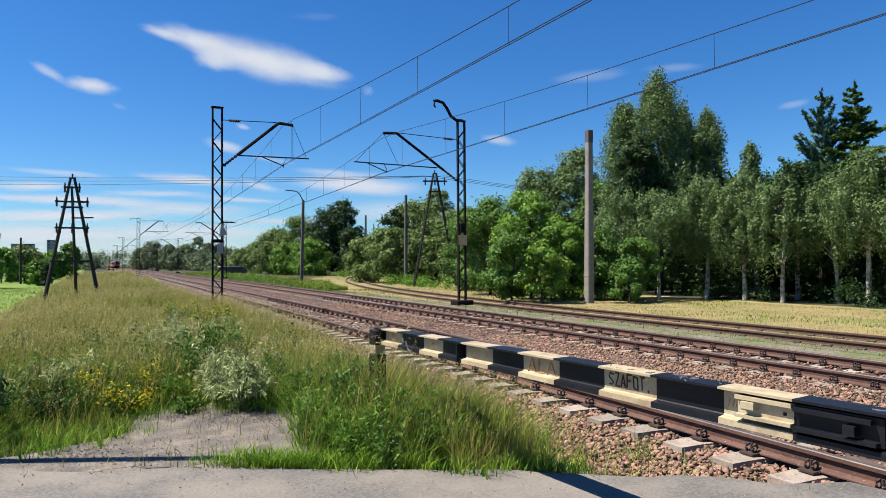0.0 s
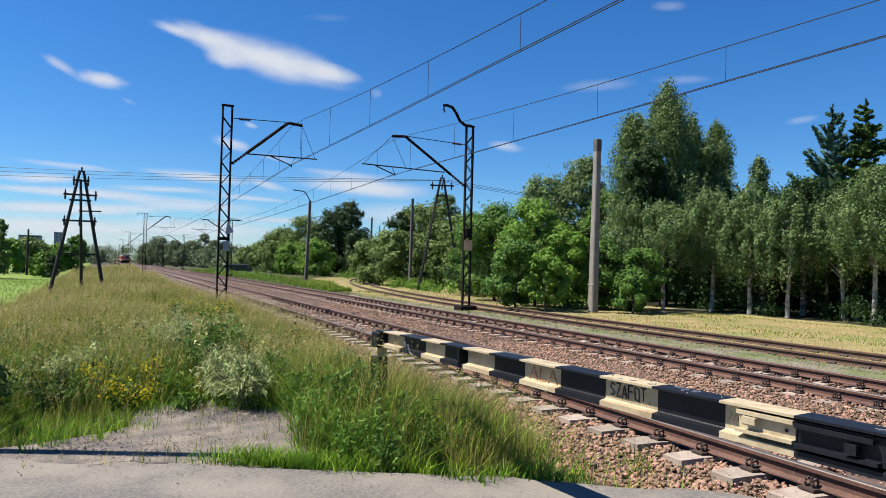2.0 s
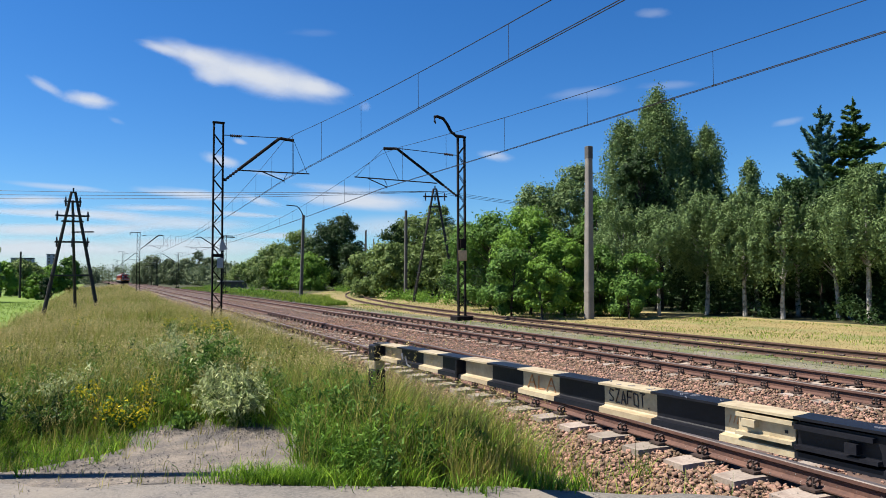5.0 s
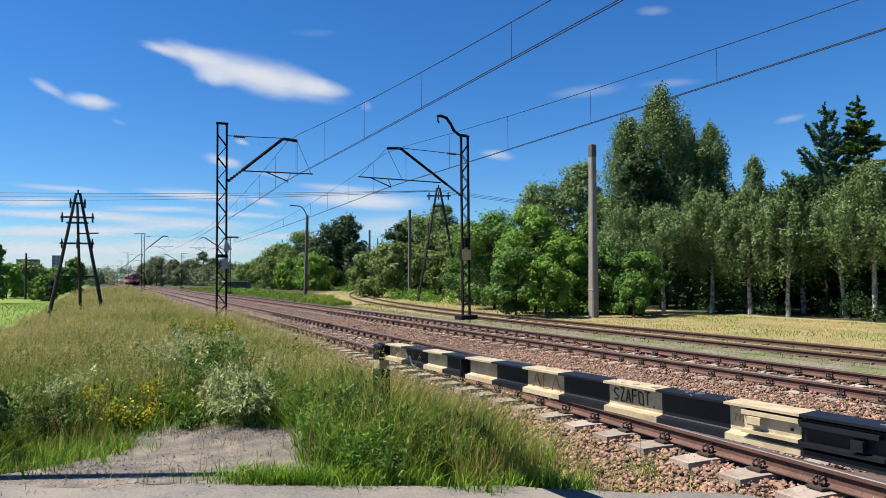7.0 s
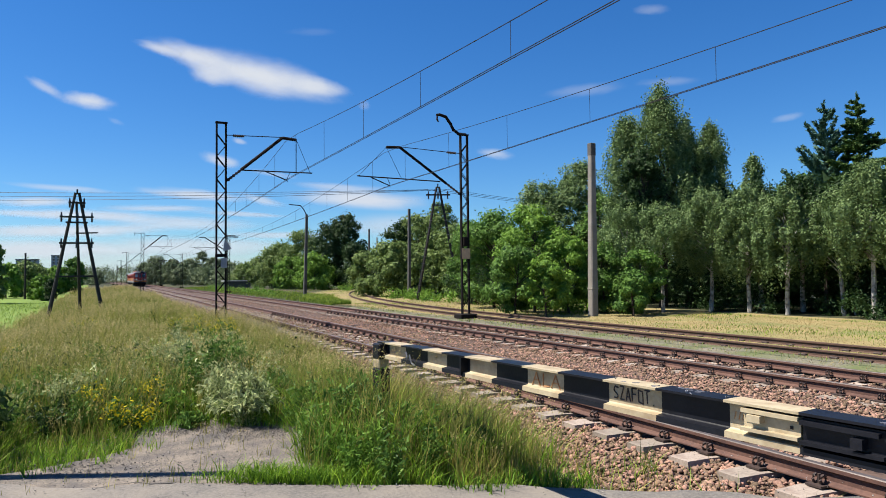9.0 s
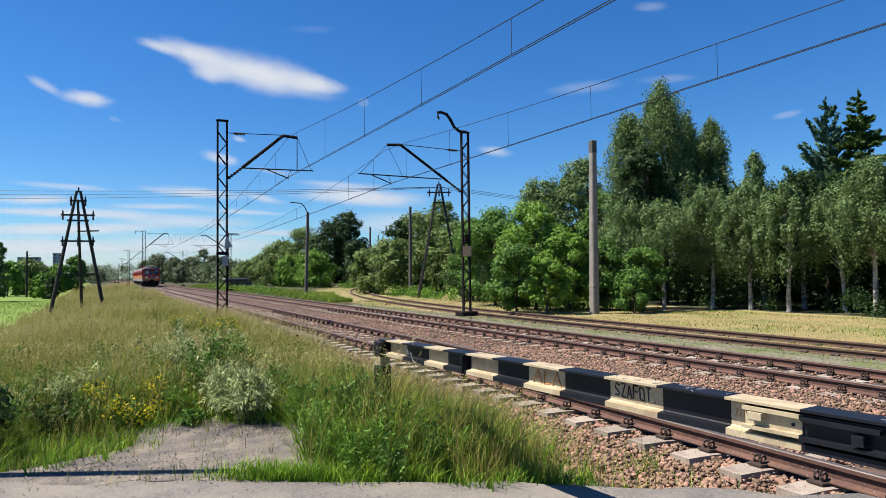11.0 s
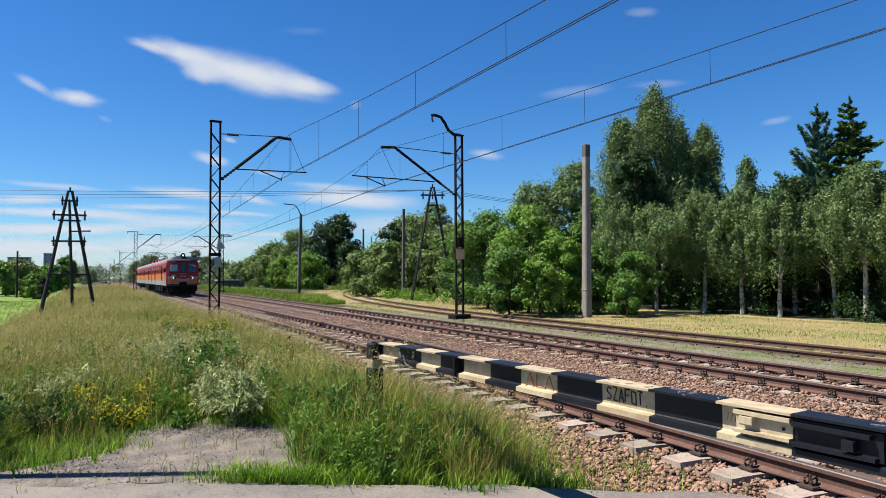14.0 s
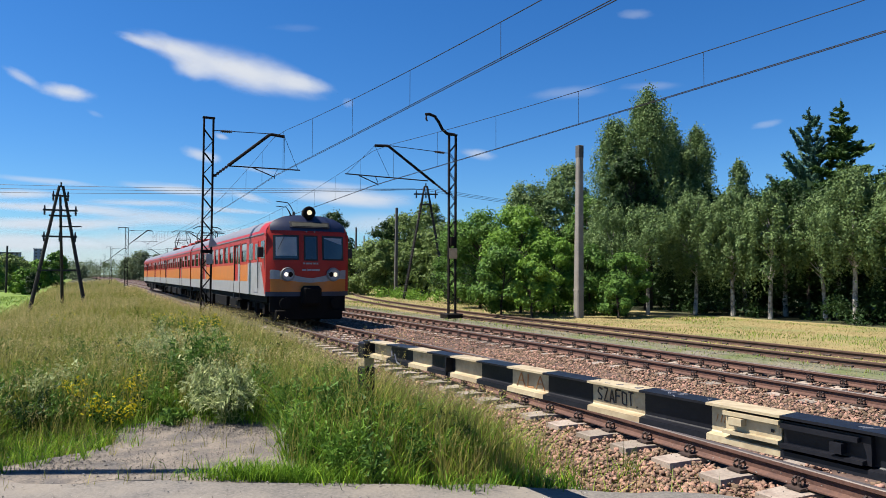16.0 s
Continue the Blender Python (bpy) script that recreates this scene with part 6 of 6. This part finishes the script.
# ---- poles and pylons ----
def concrete_pole(x, y, h, lean, label, material, top_dark=True, w=0.24):
    p = thing("concrete_pole", label, "pole", pose(x, y, 0, 0, lean, 0), group="bare poles beside the siding")
    bm = bmesh.new()
    rings = []
    for z, k in ((-0.5, 1.0), (h, 0.72)):
        a = w / 2 * k
        c = a * 0.75
        rings.append([bm.verts.new(q) for q in ((a, -c, z), (a, c, z), (c, a, z), (-c, a, z), (-a, c, z), (-a, -c, z), (-c, -a, z), (c, -a, z))])
    for k in range(8):
        bm.faces.new((rings[0][k], rings[0][(k + 1) % 8], rings[1][(k + 1) % 8], rings[1][k]))
    bm.faces.new(rings[1])
    part("shaft", bm_mesh("shaft", bm, material), p)
    if top_dark:
        part("cap", box("cap", (-w * 0.38, -w * 0.38, h - 0.55), (w * 0.38, w * 0.38, h + 0.02), DARKCONC, 0.02), p, "dark stained top")
        part("ring_band", box("ring_band", (-w * 0.5, -w * 0.5, 1.0), (w * 0.5, w * 0.5, 1.06), CONCRETE, 0.01), p)
    return p


concrete_pole(18.8, 23.75, 7.5, 0.7, "bare weathered concrete pole with a dark top", CONCRETE, True, 0.36)
concrete_pole(22.7, 53.9, 7.6, 0.4, "dark slender concrete pole in front of bushes", DARKCONC, False, 0.28)
concrete_pole(31.8, 90.2, 8.5, 0.3, "dark slender pole standing among bushes", DARKCONC, False, 0.3)
concrete_pole(41.5, 113.3, 8.8, 0.0, "far grey pole behind the bushes", CONCRETE, False, 0.26)
lp = concrete_pole(17.3, 69.1, 8.3, 1.4, "dark pole with a bent lamp bracket on top", DARKCONC, False, 0.34)
part("lamp_bracket", tube("lamp_bracket", [(0, 0, 8.2), (-0.35, 0, 8.85), (-0.7, 0, 9.2), (-1.85, 0, 9.25)], 0.05, MASTSTEEL, 8), lp)


def pylon_a(x, y, rz, label, h, half, braces, third):
    """A braced timber A-frame of a power line."""
    p = thing("power_pylon", label, "pylon", pose(x, y, ground_z(x, y), 0, 0, rz), group="power line pylons")
    for s in (-1, 1):
        part("leg", tube("leg", [(s * half, 0, -0.4), (s * 0.1, 0, h)], [0.125, 0.08], POLEWOOD, 8), p)
    if third:
        part("leg", tube("leg", [(-0.25, third, -0.4), (-0.05, 0.1, h * 0.93)], [0.11, 0.07], POLEWOOD, 8), p)
    part("top_spike", bar("top_spike", (0, 0, h - 0.1), (0, 0, h + 0.22), 0.09, 0.09, POLEWOOD), p)
    for z, ext, ins in braces:
        wdt = half + (0.1 - half) * z / h
        part("crossarm", bar("crossarm", (-wdt - ext, -0.12, z), (wdt + ext, -0.12, z), 0.11, 0.11, POLEWOOD), p)
        for q in ins:
            ob = part("insulator", revolve("insulator", [(0.03, -0.32), (0.07, -0.3), (0.045, -0.22), (0.07, -0.16), (0.045, -0.08), (0.07, 0.0), (0.03, 0.3)], INSUL, 8), p, at=pose(q, -0.12, z))
    return p


pl = pylon_a(-2.55, 48.0, -3, "dark timber three-legged power pylon in the meadow", 7.95, 1.62, [(2.65, 0.05, ()), (4.75, 0.25, (-0.85, 0.0, 0.85)), (6.4, 0.55, (-0.85, 0.05, 0.85)), (6.05, 0.15, ()), (7.3, 0.25, (-0.4, 0.4))], 5.0)
part("side_bar", bar("side_bar", (-0.1, 0.4, 5.4), (1.15, 0.4, 5.45), 0.08, 0.08, POLEWOOD), pl)
pr = pylon_a(22.3, 47.0, -22, "dark steel A-frame power pylon behind the siding", 8.85, 1.75, [(8.2, 0.72, (-0.75, 0, 0.75)), (7.4, 0.1, ())], 0)
for z in np.arange(0.6, 7.0, 0.56):
    for s in (-1, 1):
        xx = s * (1.75 + (0.1 - 1.75) * z / 8.85)
        part("climbing_rung", bar("climbing_rung", (xx - 0.17, -0.15, z), (xx + 0.17, -0.15, z), 0.03, 0.03, CONCRETE), pr)
small = thing("wooden_pole", "far wooden utility pole with a small crossarm", "pole", pose(-11.6, 105, -0.5), group="bare poles beside the siding")
part("shaft", tube("shaft", [(0, 0, -0.3), (0, 0, 5.9)], [0.15, 0.11], POLEWOOD, 8), small)
part("crossarm", bar("crossarm", (-0.1, 0, 4.9), (1.6, 0, 5.0), 0.1, 0.1, POLEWOOD), small)


def power_wires():
    for k, (dx, dz) in enumerate(((-0.9, 0.3), (0.0, 0.3), (0.9, 0.3))):
        w = thing("power_line", "thin dark power line wire across the sky", "power line", group="power line wires")
        a, b = Vector((-60 + dx, 82, 10.9 - 0.3 * k)), Vector((22.3 + dx * 0.85, 47 - 0.35 * dx, 8.45))
        pts = []
        for i in range(25):
            t = i / 24
            p = a.lerp(b, t)
            p.z -= 1.3 * 4 * t * (1 - t) * (0.8 + 0.15 * k)
            pts.append(p)
        part("wire", tube("wire", pts, 0.016, WIRE, 5), w)
        a = Vector((75 + dx, 45 - 0.5 * k, 8.0))
        pts = []
        for i in range(15):
            t = i / 14
            p = b.lerp(a, t)
            p.z -= 1.2 * 4 * t * (1 - t)
            pts.append(p)
        part("wire", tube("wire", pts, 0.014, WIRE, 5), w)


power_wires()
# upright post whose shadow lies over the dirt patch
sp = thing("road_post", "slim upright post beside the road", "post", pose(-2.1, 7.38, -0.2))
part("shaft", tube("shaft", [(0, 0, -0.3), (0.03, 0, 3.0), (0, 0, 5.75)], [0.08, 0.078, 0.07], MASTSTEEL, 8), sp)


# ---- far buildings ----
def block(x, y, w, d, h, label, storeys):
    b = thing("apartment_block", label, "building", pose(x, y, -1), group="far apartment blocks")
    part("wall", box("wall", (-w / 2, 0, 0), (w / 2, d, h), WALLFAR), b)
    part("roof", box("roof", (-w / 2 - 0.3, -0.3, h), (w / 2 + 0.3, d + 0.3, h + 0.8), ROOFFAR), b)
    n = int(w / 5)
    for i in range(n):
        for j in range(storeys):
            xx = -w / 2 + (i + 0.5) * w / n
            zz = h * (j + 0.35) / storeys
            part("window", box("window", (xx - 1.1, -0.1, zz), (xx + 1.1, 0.05, zz + h / storeys * 0.5), PANE), b)


block(-98, 900, 22, 14, 27, "pale distant apartment block above the trees", 8)
block(-128, 920, 30, 14, 22, "pale distant apartment block above the trees", 7)
block(-72, 940, 10, 14, 33, "pale distant tower block above the trees", 9)
sh = thing("shed", "low grey shed far beside the track", "shed", pose(21, 139, -0.2))
part("wall", box("wall", (-2.4, -1.5, 0), (2.4, 1.5, 1.3), DARKCONC), sh)
part("roof", box("roof", (-2.8, -1.8, 1.3), (2.8, 1.8, 1.5), WALLFAR), sh)


# ---- clouds ----
def cloud_mat():
    m = bpy.data.materials.new("cloud")
    m.use_nodes = True
    nt = m.node_tree
    n = nt.nodes
    n.remove(n["Principled BSDF"])
    co = n.new("ShaderNodeTexCoord")
    info = n.new("ShaderNodeObjectInfo")
    ln = n.new("ShaderNodeVectorMath")
    ln.operation = "LENGTH"
    link(nt, co.outputs["Object"], ln.inputs[0])
    mp = n.new("ShaderNodeMapping")
    mp.inputs["Scale"].default_value = (1.7, 0.9, 1)
    link(nt, co.outputs["Object"], mp.inputs[0])
    sc = n.new("ShaderNodeVectorMath")
    sc.operation = "SCALE"
    sc.inputs[0].default_value = (37, 21, 13)
    link(nt, info.outputs["Random"], sc.inputs["Scale"])
    link(nt, sc.outputs[0], mp.inputs["Location"])
    ns = n.new("ShaderNodeTexNoise")
    ns.inputs["Scale"].default_value, ns.inputs["Detail"].default_value, ns.inputs["Roughness"].default_value = 1.1, 6, 0.55
    link(nt, mp.outputs[0], ns.inputs[0])
    ma = n.new("ShaderNodeMath")
    ma.operation = "MULTIPLY_ADD"
    ma.inputs[1].default_value = 0.7
    link(nt, ns.outputs[0], ma.inputs[0])
    mi = n.new("ShaderNodeMath")
    mi.operation = "MULTIPLY"
    mi.inputs[1].default_value = -1.15
    link(nt, ln.outputs["Value"], mi.inputs[0])
    link(nt, mi.outputs[0], ma.inputs[2])
    mr = n.new("ShaderNodeMapRange")
    mr.interpolation_type = "SMOOTHSTEP"
    mr.inputs[1].default_value, mr.inputs[2].default_value = -0.62, 0.25
    link(nt, ma.outputs[0], mr.inputs[0])
    op = n.new("ShaderNodeMath")
    op.operation = "MULTIPLY"
    link(nt, mr.outputs[0], op.inputs[0])
    link(nt, info.outputs["Alpha"], op.inputs[1])
    # Clouds glow by themselves; their sunlit brightness is given as emission.
    em = n.new("ShaderNodeEmission")
    em.inputs[0].default_value = (0.86, 0.91, 1.0, 1)
    em.inputs[1].default_value = 0.375
    tp = n.new("ShaderNodeBsdfTransparent")
    mix = n.new("ShaderNodeMixShader")
    link(nt, op.outputs[0], mix.inputs[0])
    link(nt, tp.outputs[0], mix.inputs[1])
    link(nt, em.outputs[0], mix.inputs[2])
    link(nt, mix.outputs[0], n["Material Output"].inputs[0])
    return m


CLOUD = cloud_mat()
clouds = []


def cloud(az, el, half_w, half_h, tilt, opacity, drift, label="thin white summer cloud"):
    """A far flat cloud at a bearing and height in degrees, its half sizes in degrees too."""
    dist = 3400.0
    a, e = radians(az), radians(el)
    d = Vector((math.sin(a) * math.cos(e), math.cos(a) * math.cos(e), math.sin(e)))
    n = 12
    verts = [(-1.6 + 3.2 * i / n, -1.6 + 3.2 * j / n, 0) for j in range(n + 1) for i in range(n + 1)]
    faces = [(j * (n + 1) + i, j * (n + 1) + i + 1, (j + 1) * (n + 1) + i + 1, (j + 1) * (n + 1) + i) for j in range(n) for i in range(n)]
    ob = new("cloud", mesh_of("cloud", verts, faces, CLOUD))
    ob.color = (1, 1, 1, opacity)
    base = look(EYE + d * dist, EYE) @ pose(0, 0, 0, 0, 180, tilt)
    ob.matrix_basis = base
    ob.scale = (dist * radians(half_w), dist * radians(half_h), 1)
    tagged(ob, label, "cloud", "clouds")
    right = Vector((math.cos(a), -math.sin(a), 0))
    clouds.append((ob, base, right * (-dist * radians(drift))))


cloud(10.72, 16.53, 8.43, 2.15, 10, 1.00, 1.0, "bright elongated white lens-shaped cloud")
cloud(5.58, 17.57, 4.55, 1.27, 16, 0.95, 1.0)
cloud(3.02, 17.87, 2.46, 0.58, 12, 0.70, 1.0)
cloud(7.00, 16.30, 2.6, 1.3, 8, 0.80, 1.0)
cloud(15.15, 15.96, 3.82, 1.14, 8, 0.90, 1.0)
cloud(-2.10, 13.49, 2.66, 0.86, 5, 0.90, 1.0)
cloud(-4.91, 14.10, 1.87, 0.58, 25, 0.50, 1.0)
cloud(-0.13, 12.12, 0.87, 0.35, 20, 0.14, 1.0)
cloud(7.66, 9.64, 2.30, 0.74, 12, 0.70, 1.0)
cloud(9.11, 11.22, 0.84, 0.37, 10, 0.50, 1.0)
cloud(19.48, 14.48, 0.68, 0.58, 0, 0.2, 1.0)
cloud(5.32, 6.81, 5.68, 0.64, 3, 0.80, 0.2)
cloud(10.61, 6.45, 2.81, 0.56, 14, 0.60, 0.2)
cloud(19.03, 6.64, 8.19, 1.25, 4, 0.90, 0.2)
cloud(-5.62, 5.79, 4.55, 0.54, -2, 0.80, 0.2)
cloud(-1.55, 4.91, 9.90, 0.69, 1, 0.75, 0.2)
cloud(-3.40, 3.72, 11.00, 0.76, -2, 0.85, 0.2)
cloud(4.92, 4.44, 8.16, 0.91, 0, 0.70, 0.2)
cloud(-5.54, 2.27, 11.59, 1.24, 0, 0.85, 0.2)
cloud(4.95, 2.63, 11.78, 1.36, 0, 0.75, 0.2)
cloud(17.11, 7.66, 5.76, 0.48, 3, 0.50, 0.2)
cloud(11.49, 8.67, 2.82, 0.38, 8, 0.30, 0.2)
cloud(-4.00, 6.90, 5.0, 0.36, 2, 0.50, 0.2)
cloud(2.50, 5.60, 6.5, 0.42, -1, 0.60, 0.2)
cloud(9.00, 5.30, 5.5, 0.36, 2, 0.55, 0.2)
cloud(-6.00, 4.90, 6.0, 0.40, 0, 0.60, 0.2)
cloud(12.00, 3.60, 7.5, 0.50, 0, 0.60, 0.2)
# Two wide glowing sheets added to whiten the greenish horizon with haze.
cloud(0.00, 1.20, 26.0, 1.50, 0, 0.45, 0.2, "pale glowing sheet painting haze over the horizon")
cloud(30.00, 1.60, 26.0, 1.80, 0, 0.35, 0.2, "pale glowing sheet painting haze over the horizon")
cloud(21.94, 4.36, 9.69, 1.45, 0, 0.50, 0.2)
cloud(38.39, 15.29, 4.51, 0.76, -4, 0.20, 1.0)
cloud(45.20, 15.37, 3.21, 0.55, 3, 0.20, 1.0)
cloud(30.70, 10.40, 2.23, 0.68, 10, 0.55, 1.0)
cloud(53.79, 11.74, 1.63, 0.43, -5, 0.25, 1.0)
cloud(43.95, 20.96, 1.85, 0.55, 5, 0.22, 1.0)
cloud(15.12, 20.15, 2.86, 0.48, -3, 0.07, 1.0)



def motions():
    times = [0.5 * i for i in range(33)]
    for k, car in enumerate(cars):
        walk(car, [(t, car_pose(t, k)) for t in times])
    for ob, base, drift in clouds:
        walk(ob, [(0.0, Matrix.Translation(-drift * 0.22) @ base), (16.0, Matrix.Translation(drift * 0.78) @ base)])


motions()
